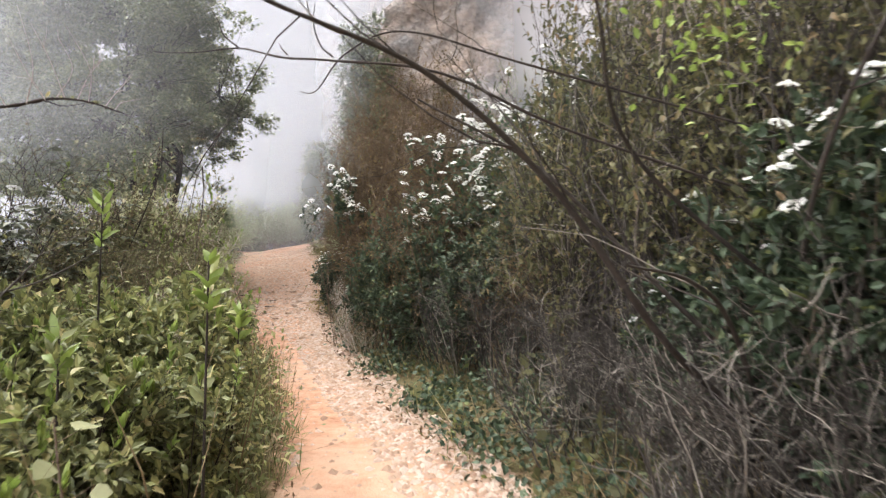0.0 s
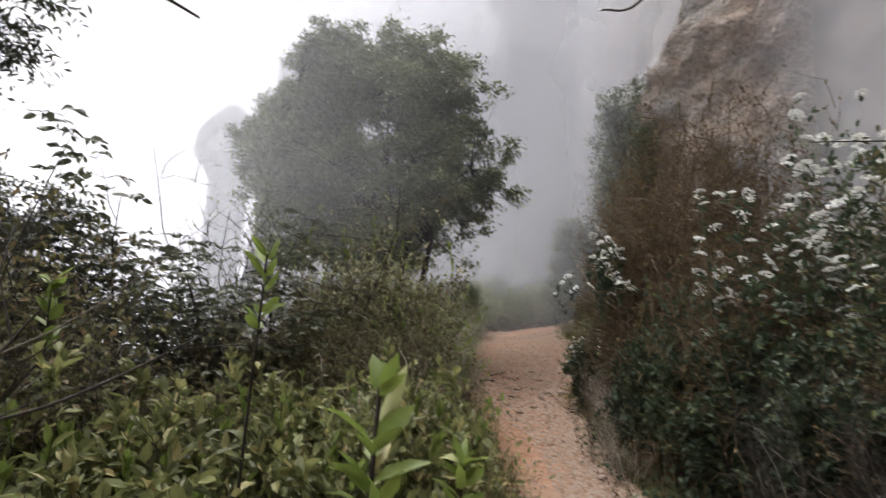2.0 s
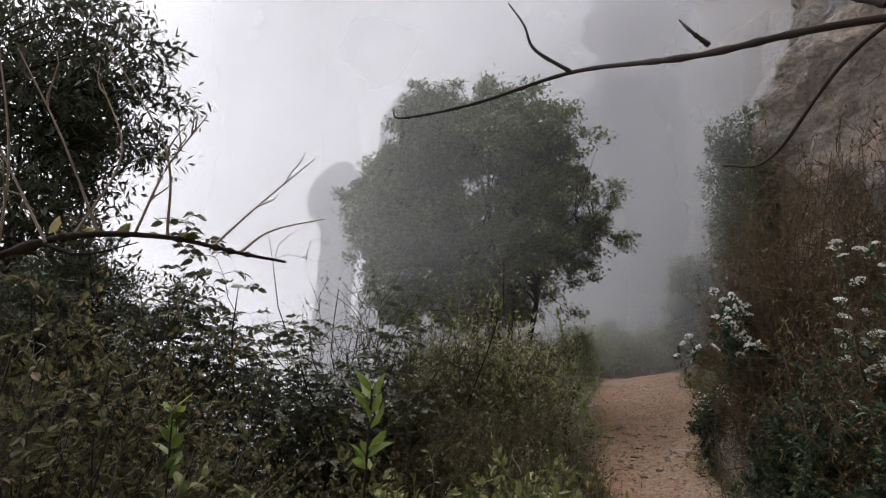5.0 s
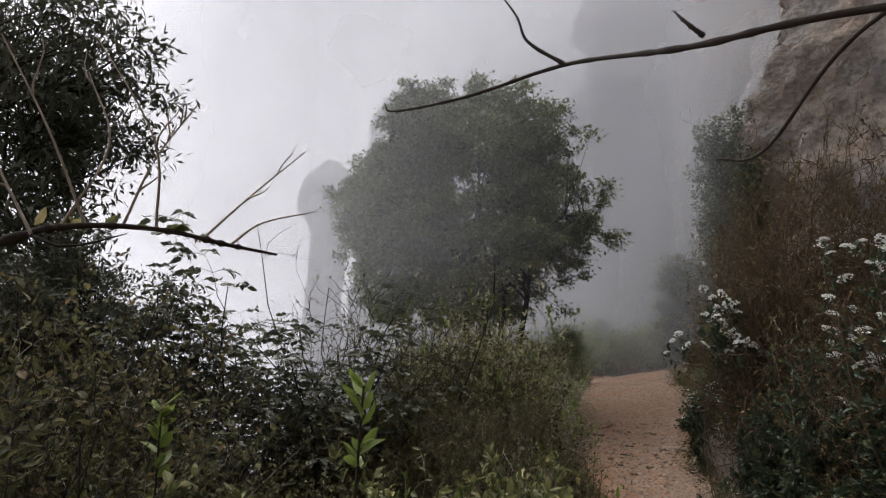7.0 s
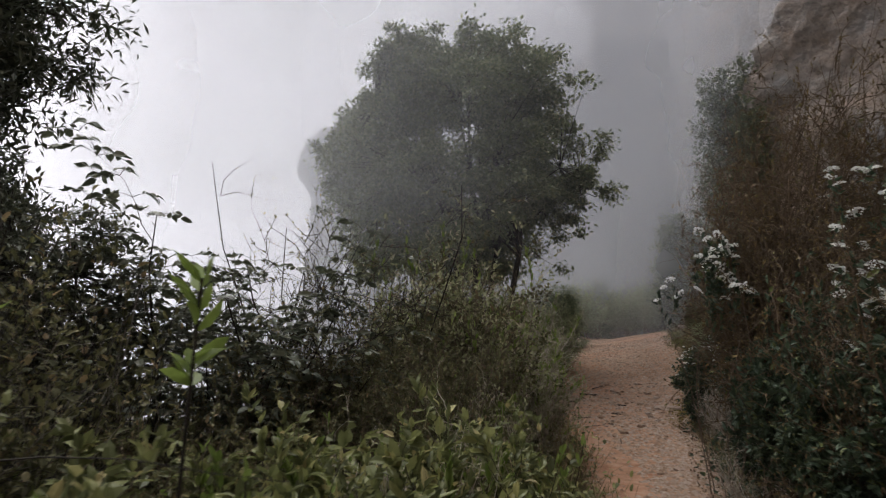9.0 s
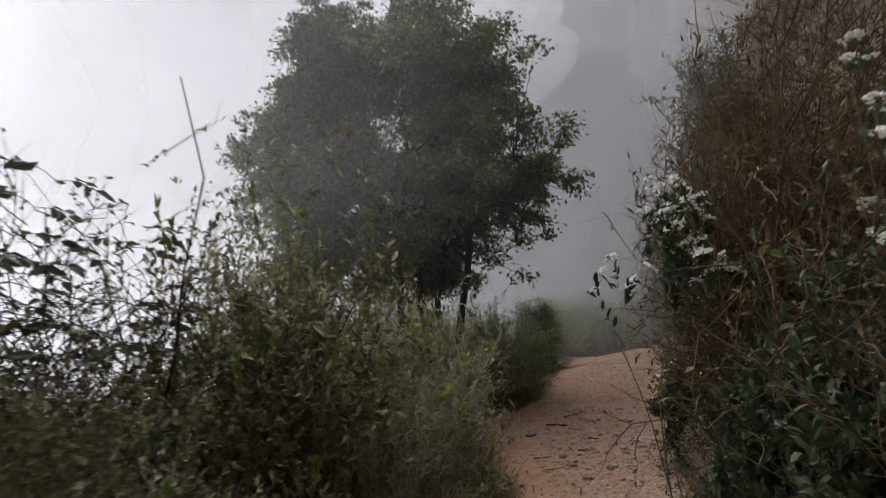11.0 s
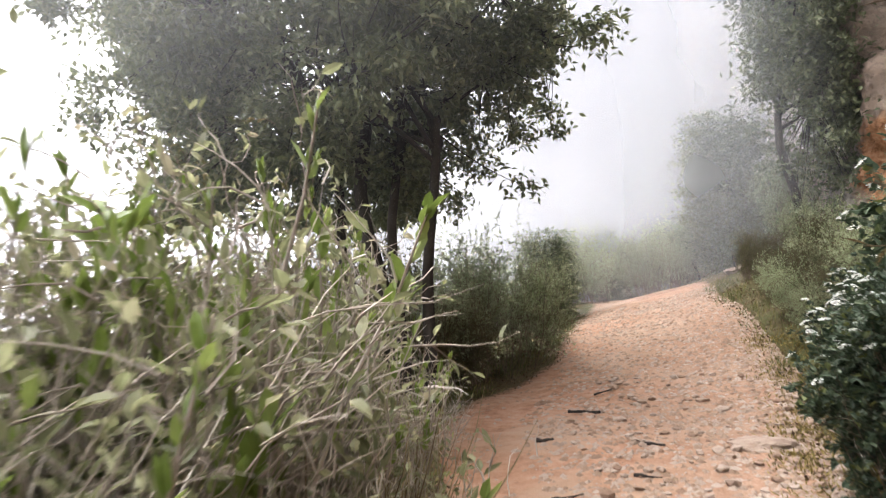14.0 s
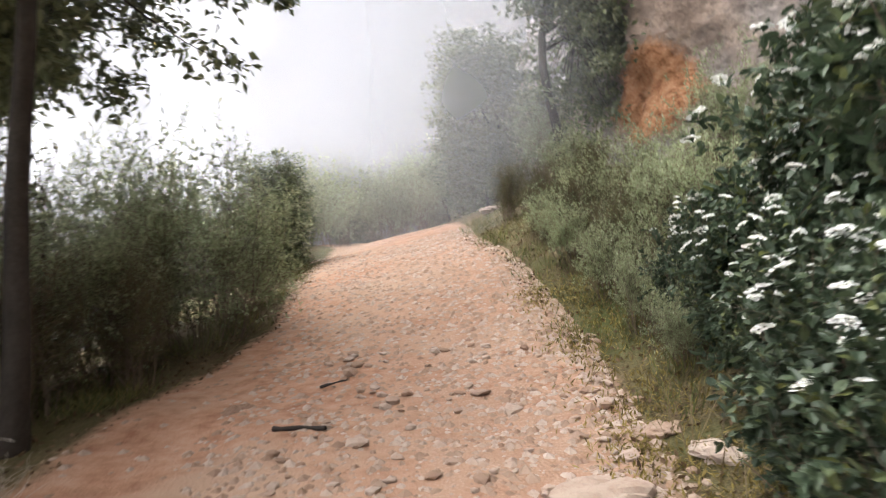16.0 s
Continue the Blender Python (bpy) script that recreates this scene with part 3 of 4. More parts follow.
    mesh_object("crown", *leaves(rng, np.concatenate(at), np.concatenate(out), leaf[0], leaf[1], 0.2, 0.25, fine), leaf_mat, tree, smooth=False)
    return tree


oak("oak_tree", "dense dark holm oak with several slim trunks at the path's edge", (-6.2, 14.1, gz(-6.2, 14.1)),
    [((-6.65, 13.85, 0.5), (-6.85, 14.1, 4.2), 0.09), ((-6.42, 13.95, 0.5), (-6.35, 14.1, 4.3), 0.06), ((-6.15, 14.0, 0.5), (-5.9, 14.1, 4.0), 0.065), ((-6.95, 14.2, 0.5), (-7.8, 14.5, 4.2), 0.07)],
    (-7.6, 14.3, 5.75), (3.95, 3.4, 3.45), 1600, 90, (0.105, 0.055), M_HAZED_OAK, M_BARK, 17, lobes=150, clump=0.13, shape=((0.5, 0.86), (0.13, 0.22), -0.72), leaf_wander=0.6)
slender = oak("slender_tree", "narrow-leaved evergreen tree leaning out over the drop", (-6.7, 4.7, gz(-6.7, 4.7)),
    [((-6.7, 4.7, -2.6), (-7.0, 4.4, 3.0), 0.06), ((-6.4, 4.9, -2.6), (-6.4, 4.8, 2.8), 0.04)],
    (-7.25, 4.25, 3.3), (1.9, 1.9, 3.5), 700, 48, (0.115, 0.036), M_NARROW, M_BARK, 12, lobes=60, clump=0.13, shape=((0.35, 0.85), (0.15, 0.26), -1.0), leaf_wander=0.6)
copy_thing(slender, pose(-5.6, 4.3, gz(-5.6, 4.3), 0, 0, 130) @ Matrix.Diagonal((0.6, 0.6, 0.5, 1)))
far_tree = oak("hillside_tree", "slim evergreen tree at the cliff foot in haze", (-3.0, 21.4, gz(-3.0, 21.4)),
               [((-3.0, 21.4, 1.8), (-2.95, 21.5, 5.6), 0.08)], (-2.6, 21.5, 6.6), (1.35, 1.3, 4.6), 520, 44, (0.13, 0.07), M_HAZED_OAK, M_BARK, 13, lobes=34, group="hillside trees", clump=0.17, shape=((0.4, 0.85), (0.18, 0.3), -1.0))
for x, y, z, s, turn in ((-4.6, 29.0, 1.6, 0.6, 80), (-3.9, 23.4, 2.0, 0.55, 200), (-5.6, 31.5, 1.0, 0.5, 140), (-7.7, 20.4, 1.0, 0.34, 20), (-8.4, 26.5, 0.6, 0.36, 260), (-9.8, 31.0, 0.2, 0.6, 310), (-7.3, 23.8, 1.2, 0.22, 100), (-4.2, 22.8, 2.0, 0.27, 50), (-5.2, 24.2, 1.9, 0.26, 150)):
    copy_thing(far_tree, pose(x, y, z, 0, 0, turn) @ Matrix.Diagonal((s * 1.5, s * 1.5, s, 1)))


# ---- scrub ----
def shrub(name, label, stems, height, radius, seed, twig_mat, leaf_mat=None, leaf=(0.05, 0.025), per_twig=8, branch=(5, 4), spread=0.8,
          flare=0.55, thick=0.012, lift=0.3, wander=0.35, droop=0.25, flowers=0, fine=True, group="", tuft=None, leaf_first=0.15, category="shrub", reach=0.34, thinnest=0.0016, crown_from=0.0):
    """A many-stemmed shrub about the origin: stems from the root, two orders of twigs, leaves along the twigs, flower heads at the top."""
    rng = np.random.default_rng(seed)
    ob = thing(name, label, category, group=group)
    mains = []
    for _ in range(stems):
        a, out = rng.uniform(0, 2 * math.pi), math.sqrt(rng.uniform(0, 1))
        foot = np.array((math.cos(a) * out * radius * 0.35, math.sin(a) * out * radius * 0.35, -0.06))
        way = np.array((math.cos(a) * out * radius * 0.75 / height, math.sin(a) * out * radius * 0.75 / height, 1.0))
        line = stem(rng, foot, way, height * rng.uniform(0.5, 1.04), thick * rng.uniform(0.6, 1.2), wander * 0.65, lift, 8)
        if stems < 11 or np.hypot(*line[0][-1][:2]) < 0.88 * radius:
            mains.append(line)
    side = branch_out(rng, mains, branch[0], reach, spread, wander, lift, 0.55, 0.2, 5, thinnest)
    twigs = branch_out(rng, side, branch[1], 0.5, spread, wander, lift, 0.55, 0.15, 4, thinnest)
    def held(line):
        x, y, z = line[0][-1]
        return (x * x + y * y) / radius**2 + max(0.0, z / height - 0.45) ** 2 * 2.2 < rng.uniform(0.6, 1.35) and z > max(0.02, crown_from * height)
    side, twigs = [line for line in side if held(line)], [line for line in twigs if held(line)]
    if stems > 10:
        mesh_object("stemwork", *tubes(mains, 4), twig_mat, ob, kind="stuff")
    else:
        for line in mains:
            mesh_object("stem", *tubes([line], 6), twig_mat, ob)
    mesh_object("branchwork", *tubes(side + twigs, 3), twig_mat, ob, kind="stuff")
    if leaf_mat:
        at, way = leaf_points(rng, twigs + side, per_twig, leaf_first)
        mesh_object("foliage", *leaves(rng, at, way, leaf[0], leaf[1], 0.2, droop, fine), leaf_mat, ob, smooth=False, kind="stuff")
    if tuft:
        at, way = leaf_points(rng, mains, 9, 0.86, 0.8)
        mesh_object("young_foliage", *leaves(rng, at, way + (0, 0, 0.8), 0.062, 0.024, 0.15, 0.1, True), tuft, ob, "bright green young leaves", smooth=False, kind="stuff")
    if flowers:
        tips = np.array([line[0][-1] for line in side + twigs])
        rank = tips[:, 2] / height + np.hypot(tips[:, 0], tips[:, 1]) / radius * 0.6 + rng.uniform(0, 0.7, len(tips))
        heads = tips[np.argsort(-rank)[:flowers]]
        mesh_object("blossom", *flower_heads(rng, heads + (0, 0, 0.01), 0.062, 40), M_FLOWER, ob, "flat white flower heads", smooth=False)
    return ob


def plant(ob, spots):
    """Stands the shrub at the first spot and copies of it at the others. A spot: x, y, size, turn in degrees, and how far it is sunk."""
    for k, (x, y, size, turn, *sunk) in enumerate(spots):
        m = pose(x, y, gz(x, y) - (sunk[0] if sunk else 0.0), 6 * math.sin(turn), 6 * math.cos(turn * 1.7), turn) @ Matrix.Diagonal((size, size, size * (1 + 0.12 * math.sin(turn * 2.3)), 1))
        if k == 0:
            first = m
        else:
            made = copy_thing(ob, m)
            made.name = ob.name.split(".")[0]
    ob.matrix_basis = first


leafy = shrub("leafy_shrub", "green broad-leaved shrub crowding the path's edge", 30, 1.15, 0.62, 21, M_BLACKTWIG, M_GREEN, (0.062, 0.028), 8, (7, 4), thick=0.006, tuft=M_BRIGHT, group="path-side scrub")
plant(leafy, [(-1.5, 1.9, 0.9, 0), (-1.7, 2.7, 1.0, 60), (-1.3, 3.0, 0.85, 130), (-2.3, 1.7, 1.0, 200), (-2.2, 3.3, 1.05, 250), (-2.8, 2.5, 1.1, 310), (-1.7, 3.9, 0.95, 25), (-1.25, 0.9, 0.85, 170),
              (-2.5, 4.3, 1.1, 95), (-1.95, 5.0, 0.9, 145), (-3.4, 3.3, 1.1, 20), (-1.3, 0.0, 0.9, 260), (-2.2, 0.6, 1.1, 300), (-3.2, 1.5, 1.2, 10), (-4.0, 2.4, 1.3, 50), (-2.3, 2.4, 1.05, 110), (-2.8, 3.1, 1.15, 190), (-3.2, 2.0, 1.15, 280)])
olive = shrub("olive_shrub", "dull olive-brown shrub with small dry leaves beside the path", 44, 1.75, 0.75, 22, M_TWIG, M_OLIVE, (0.034, 0.014), 9, (9, 5), thick=0.007, group="path-side scrub")
plant(olive, [(-3.6, 6.2, 1.1, 35), (-4.1, 5.9, 1.25, 120), (-3.2, 5.5, 0.95, 215), (-4.6, 6.5, 1.3, 300), (-3.2, 6.0, 0.8, 0), (-3.6, 7.2, 1.5, 70), (-2.6, 5.5, 0.85, 140), (-3.9, 5.0, 0.85, 200), (-4.4, 6.8, 0.85, 260), (-3.05, 7.0, 0.85, 310), (-4.3, 8.4, 1.15, 40), (-4.9, 10.2, 1.1, 110),
              (-5.2, 11.3, 0.95, 170), (-2.55, 6.4, 0.6, 230), (-4.6, 3.6, 1.3, 15), (-3.4, 8.1, 0.8, 300), (-5.4, 4.6, 1.6, 75), (-3.9, 2.9, 1.05, 180), (-5.2, 5.8, 1.0, 330), (-5.3, 9.0, 1.3, 220), (-5.9, 12.3, 0.8, 30), (-3.3, 3.1, 1.05, 100), (-4.2, 3.2, 1.25, 250), (-2.7, 3.8, 0.85, 190), (-2.25, 15.9, 0.42, 60), (-2.45, 16.7, 0.45, 170), (-2.7, 17.6, 0.5, 290), (-3.1, 18.7, 0.5, 20), (-3.6, 20.0, 0.5, 110), (-1.9, 16.2, 0.6, 240), (-2.2, 17.3, 0.6, 330), (-2.5, 18.5, 0.62, 75), (-6.6, 14.7, 0.75, 60), (-6.25, 15.3, 0.6, 170), (-7.1, 13.6, 0.8, 250), (-7.0, 12.9, 0.8, 20), (-7.6, 14.3, 0.95, 110), (-5.0, 3.2, 1.5, 60), (-3.7, 2.2, 1.2, 140), (-4.4, 2.7, 1.4, 20), (-5.9, 4.1, 1.9, 200), (-4.7, 4.5, 1.3, 290)])
tall = shrub("tall_shrub", "tall olive-green shrub with upright narrow leaves", 40, 2.25, 0.8, 29, M_TWIG, M_YELLOW, (0.058, 0.021), 2.4, (9, 5), thick=0.008, spread=0.6, tuft=M_BRIGHT, group="path-side scrub")
plant(tall, [(-3.45, 7.1, 1.08, 0), (-3.0, 6.7, 0.8, 100), (-3.9, 7.9, 1.05, 200), (-4.3, 9.9, 0.85, 260), (-3.75, 9.2, 0.7, 330), (-4.9, 8.9, 1.1, 50), (-7.7, 15.2, 0.9, 120), (-8.3, 13.6, 1.1, 310), (-7.6, 12.6, 0.9, 20), (-9.4, 16.2, 1.2, 90)])
thicket = shrub("twig_thicket", "tall grey-brown thicket of bare twigs with sparse yellow-green leaves", 60, 2.7, 1.1, 30, M_GREYTWIG, M_OLIVE, (0.055, 0.026), 4, (8, 5), thick=0.012, thinnest=0.0026, reach=0.42, spread=0.9, group="bank thickets")
plant(thicket, [(1.9, 4.9, 1.0, 0), (2.6, 3.8, 1.15, 80), (2.5, 2.5, 1.1, 160), (1.85, 3.5, 0.95, 250), (1.3, 5.9, 0.9, 310), (2.3, 1.3, 1.0, 30), (3.4, 3.2, 1.3, 120), (-2.95, 2.45, 0.78, 45), (-3.45, 3.1, 0.86, 190), (-4.0, 3.9, 0.95, 265), (-4.4, 3.2, 0.95, 20), (-2.75, 1.7, 0.62, 330), (-8.2, 15.6, 1.0, 60), (-8.9, 14.2, 0.9, 140)])
for x, y, wide, high, turn in ((1.15, 4.6, 0.75, 1.2, 100), (1.4, 3.7, 0.75, 1.2, 215), (1.9, 3.0, 0.8, 1.2, 330)):
    copy_thing(thicket, pose(x, y, gz(x, y), 0, 0, turn) @ Matrix.Diagonal((wide, wide, high, 1)))
dry = shrub("dry_shrub", "pale dry twiggy shrub with scattered yellow-green leaves", 44, 1.45, 0.7, 31, M_DRYTWIG, M_YELLOW, (0.046, 0.018), 1.3, (8, 5), thick=0.008, thinnest=0.0024, spread=0.7, tuft=M_BRIGHT, group="path-side scrub")
plant(dry, [(-3.35, 8.5, 1.0, 0), (-3.55, 8.65, 1.3, 330), (-3.85, 9.5, 1.45, 60), (-4.3, 10.3, 1.35, 170), (-3.75, 9.3, 1.1, 80), (-4.15, 10.2, 1.1, 150), (-4.6, 11.1, 0.95, 220), (-3.0, 7.7, 0.85, 290), (-4.6, 9.6, 1.25, 40), (-3.9, 8.6, 1.2, 110), (-2.45, 6.0, 0.8, 200), (-2.0, 4.4, 0.75, 260), (-4.0, 8.9, 1.35, 20), (-4.5, 9.9, 1.4, 100), (-3.85, 8.1, 1.3, 190), (-4.2, 9.4, 1.3, 280)])


def elder_bush():
    """Upright canes with opposite pairs of drooping compound leaves, five or seven leaflets each, and a few flat flower heads."""
    rng = np.random.default_rng(23)
    ob = thing("elder_bush", "dark elder with drooping compound leaves standing against the fog", "shrub", group="elders")
    canes = [stem(rng, (rng.normal() * 0.12, rng.normal() * 0.12, -0.05), (rng.normal() * 0.17, rng.normal() * 0.17, 1.0), rng.uniform(1.55, 2.15), 0.012, 0.22, 0.25, 8) for _ in range(8)]
    for line in canes:
        mesh_object("stem", *tubes([line], 6), M_BLACKTWIG, ob)
    shoots = branch_out(rng, canes, 6, 0.3, 0.75, 0.25, 0.5, 0.5, 0.3, 5, 0.003)
    at, way, stalks = [], [], []
    for line in canes + shoots:
        for s in np.linspace(0.45, 1.0, 4):
            p, d, _ = along(line, s * 0.999)
            a = rng.uniform(0, math.pi)
            for turn in (a, a + math.pi):
                out = unit(np.array((math.cos(turn), math.sin(turn), 0.35)) + 0.3 * d)
                size = rng.uniform(0.11, 0.19)
                u = np.linspace(0, 1, 5)[:, None]
                stalk = p + out * size * u - np.array((0, 0, 1.0)) * size * 0.45 * u**2
                stalks.append((stalk, np.linspace(0.002, 0.001, 5)))
                side = unit(np.cross(out, (0, 0, 1.0)))
                for k in (2, 3):
                    for hand in (-1, 1):
                        at.append(stalk[k])
                        way.append(side * hand + out * 0.6 - (0, 0, 0.35))
                at.append(stalk[4])
                way.append(out - (0, 0, 0.6))
    mesh_object("branchwork", *tubes(shoots + stalks, 3), M_BLACKTWIG, ob, kind="stuff")
    mesh_object("foliage", *leaves(rng, np.array(at), np.array(way), 0.076, 0.034, 0.15, 0.35), M_NARROW, ob, smooth=False, kind="stuff")
    heads = np.array([line[0][-1] for line in canes])
    mesh_object("blossom", *flower_heads(rng, heads[:5], 0.05, 40), M_FLOWER, ob, "flat white flower heads", smooth=False)
    return ob


elder = elder_bush()
plant(elder, [(-4.5, 5.4, 1.3, 30), (-5.0, 5.9, 1.3, 150), (-4.15, 5.05, 1.2, 260)])
thorn = shrub("thorn_bush", "bare thorny bush with sparse tiny leaves", 7, 3.2, 1.3, 24, M_BLACKTWIG, M_OLIVE, (0.026, 0.014), 6, (10, 6), thick=0.014, spread=0.9, wander=0.45, reach=0.42, thinnest=0.0035)
plant(thorn, [(-4.5, 6.8, 1.15, 0), (-4.25, 7.3, 1.1, 120), (-5.3, 6.6, 1.1, 210)])
brown = shrub("broom_bush", "dense rust-brown twiggy broom bush overhanging the path", 46, 2.0, 1.1, 25, M_BROOM, M_RUST, (0.036, 0.013), 3.2, (10, 5), thick=0.01, spread=1.1, wander=0.35, lift=0.2, fine=False, reach=0.4, thinnest=0.0032, group="broom bushes")
plant(brown, [(-0.4, 8.2, 1.35, 0), (0.15, 7.0, 0.95, 80), (0.8, 8.4, 1.25, 160), (-0.6, 9.8, 1.5, 230), (-0.3, 9.15, 1.1, 310), (0.75, 5.9, 0.8, 300), (0.4, 10.4, 1.2, 20), (-0.75, 10.9, 0.85, 130), (-0.4, 11.7, 0.9, 280)])
for x, y, wide, high, turn in ((-0.92, 9.95, 0.8, 1.4, 215), (-0.75, 10.7, 0.95, 1.6, 165), (-0.35, 9.3, 1.1, 1.55, 250)):
    copy_thing(brown, pose(x, y, gz(x, y), 0, 0, turn) @ Matrix.Diagonal((wide, wide, high, 1)))
pale = shrub("dead_bush", "low tangle of bare pale-grey dead twigs", 26, 1.05, 0.85, 26, M_GREYTWIG, None, branch=(9, 5), thick=0.008, spread=1.0, wander=0.35, reach=0.45, thinnest=0.0021)
plant(pale, [(0.6, 5.3, 1.0, 0), (1.2, 4.4, 1.2, 90), (1.5, 3.3, 1.3, 180), (0.4, 6.4, 0.95, 250), (-0.75, 11.6, 0.95, 20), (-1.1, 12.3, 0.85, 100), (-0.85, 10.7, 0.85, 170), (2.3, 2.4, 1.3, 40), (1.25, 2.75, 0.6, 140), (0.95, 4.1, 0.7, 200), (-1.6, 12.5, 0.75, 15), (-1.3, 11.9, 0.9, 160), (-1.75, 13.5, 0.55, 230), (0.3, 6.0, 1.05, 310), (-0.1, 7.1, 0.95, 45), (1.2, 2.35, 1.2, 300), (1.7, 2.2, 1.3, 75), (1.6, 3.1, 1.4, 215), (0.85, 3.6, 1.0, 120), (0.15, 7.7, 1.05, 95), (-0.05, 8.5, 1.05, 185), (-0.2, 9.2, 0.9, 270), (0.4, 6.9, 1.1, 20), (-0.8, 10.9, 0.7, 330)])
brush = shrub("dead_brush", "bleached dead brushwood fanning out over the path's edge", 22, 0.95, 0.7, 36, M_DRYTWIG, None, branch=(8, 4), thick=0.007, spread=0.95, wander=0.3, reach=0.5, thinnest=0.0022, group="dead brushwood")
plant(brush, [(-1.5, 10.9, 0.85, 0), (-1.65, 11.5, 0.85, 90), (-1.8, 12.1, 0.75, 200), (-1.0, 8.1, 0.75, 40), (-5.3, 12.6, 0.7, 250), (-5.0, 11.8, 0.7, 20)])
viburnum = shrub("viburnum_bush", "glossy dark-green viburnum with flat white flower heads", 40, 2.2, 1.0, 27, M_TWIG, M_DARK, (0.095, 0.05), 7, (9, 5), thick=0.01, spread=0.9, flowers=32, group="flowering viburnums")
# The bushes at (1.75, 2.75) and (2.2, 2.2) are added to darken the thicket.
plant(viburnum, [(1.9, 7.4, 1.4, 120), (-2.05, 12.3, 0.52, 60), (-2.15, 12.95, 0.5, 180), (-1.9, 13.65, 0.55, 300), (1.75, 2.75, 0.72, 200), (2.2, 2.2, 0.75, 75), (1.9, 3.1, 0.6, 320), (1.5, 3.6, 0.45, 20), (-1.1, 13.4, 1.02, 60), (-0.5, 12.4, 1.1, 300), (0.3, 13.6, 1.3, 150), (-1.2, 14.6, 0.92, 240), (-1.8, 13.9, 0.45, 30), (-1.85, 14.9, 0.45, 220), (-1.5, 12.9, 0.5, 90), (-0.5, 15.6, 1.0, 75), (-1.85, 13.2, 0.42, 170), (-1.75, 12.5, 0.45, 280), (-1.95, 14.3, 0.5, 130), (-1.5, 14.1, 0.7, 10), (-1.35, 13.0, 0.75, 200), (-1.2, 12.2, 0.7, 330), (-2.0, 13.7, 0.36, 55), (-1.55, 11.9, 0.42, 115), (-2.15, 15.2, 0.4, 205)])
leafy_dark = shrub("evergreen_bush", "low dark evergreen bush filling the shade beneath the broom", 30, 1.5, 0.75, 35, M_BLACKTWIG, M_DARK, (0.072, 0.038), 6, (9, 5), thick=0.008, spread=0.9, group="evergreen undergrowth")
# Those at (-2.0, 12.75) and (-2.1, 13.35) stand in for shadow under the viburnums.
plant(leafy_dark, [(-0.1, 6.7, 0.8, 10), (-0.3, 7.5, 0.85, 100), (-0.55, 8.3, 0.9, 200), (-0.9, 9.05, 0.75, 290), (0.35, 6.0, 0.8, 45), (0.2, 7.1, 1.1, 130), (-0.15, 8.0, 1.1, 250), (-2.0, 12.75, 0.45, 15), (-2.1, 13.35, 0.4, 215), (1.75, 2.4, 0.75, 320), (1.35, 3.2, 0.6, 70), (-1.15, 10.6, 0.6, 160)])
for x, y, wide, high, turn in ((-0.4, 7.2, 0.9, 1.45, 60), (-0.75, 8.1, 0.95, 1.5, 170), (-1.0, 8.85, 0.75, 1.25, 280)):
    copy_thing(leafy_dark, pose(x, y, gz(x, y), 0, 0, turn) @ Matrix.Diagonal((wide, wide, high, 1)))
laden = shrub("flowering_bush", "viburnum laden with small white flower heads behind the broom", 30, 2.9, 1.1, 34, M_TWIG, M_DARK, (0.066, 0.034), 5, (10, 5), thick=0.012, spread=0.9, flowers=115, group="flowering viburnums")
plant(laden, [(0.2, 7.9, 1.0, 0), (1.1, 6.9, 1.0, 140)])
sapling = shrub("viburnum_sapling", "leggy viburnum with white flower heads pushing out of the broom", 7, 2.35, 0.75, 32, M_TWIG, M_DARK, (0.075, 0.038), 9, (12, 5), thick=0.011, spread=0.9, flowers=42, crown_from=0.68, group="flowering viburnums")
plant(sapling, [(-1.42, 8.85, 1.06, 10)])
sapling.matrix_basis = pose(-1.42, 8.75, gz(-1.42, 8.75) - 0.05, 0, -4, 10) @ Matrix.Diagonal((0.85, 0.85, 1.16, 1))
feather = shrub("feathery_bush", "soft feathery green bush at the foot of the oak", 46, 1.7, 0.9, 28, M_TWIG, M_FEATHER, (0.05, 0.019), 6, (8, 5), thick=0.005, spread=0.7, fine=False, group="feathery bushes")
plant(feather, [(-6.45, 16.6, 1.2, 0), (-6.8, 17.9, 1.05, 100), (-6.7, 15.4, 0.85, 200), (-7.6, 17.2, 1.25, 260), (-2.0, 17.6, 0.75, 40), (-1.75, 16.3, 0.8, 150), (-2.7, 19.3, 0.7, 220), (-7.7, 20.5, 0.9, 300), (-6.2, 23.5, 0.9, 30),
                (-4.4, 23.8, 1.0, 80), (-8.0, 23.0, 1.0, 140), (-3.0, 22.0, 0.9, 200), (-5.2, 25.5, 1.1, 250), (-7.0, 26.0, 1.1, 10), (-5.6, 24.4, 1.0, 170), (-4.8, 26.6, 1.3, 290), (-6.3, 25.0, 1.2, 330), (-5.4, 23.2, 0.7, 55), (-3.8, 25.2, 1.2, 110), (-9.5, 21.5, 1.1, 65), (-7.7, 24.2, 1.1, 190), (-8.4, 25.8, 1.3, 350), (-7.2, 22.8, 0.85, 270), (-9.2, 24.6, 1.3, 5), (-7.4, 13.2, 0.8, 115), (-1.0, 18.6, 0.9, 15), (-2.25, 14.9, 0.34, 35), (-2.4, 15.6, 0.42, 90), (-2.55, 16.5, 0.45, 160), (-2.85, 17.4, 0.45, 210), (-3.1, 18.3, 0.42, 300), (-1.9, 15.4, 0.5, 15), (-2.0, 16.9, 0.55, 75), (-2.5, 18.3, 0.55, 125), (-8.6, 15.8, 1.3, 190), (-7.3, 16.4, 1.3, 125)])


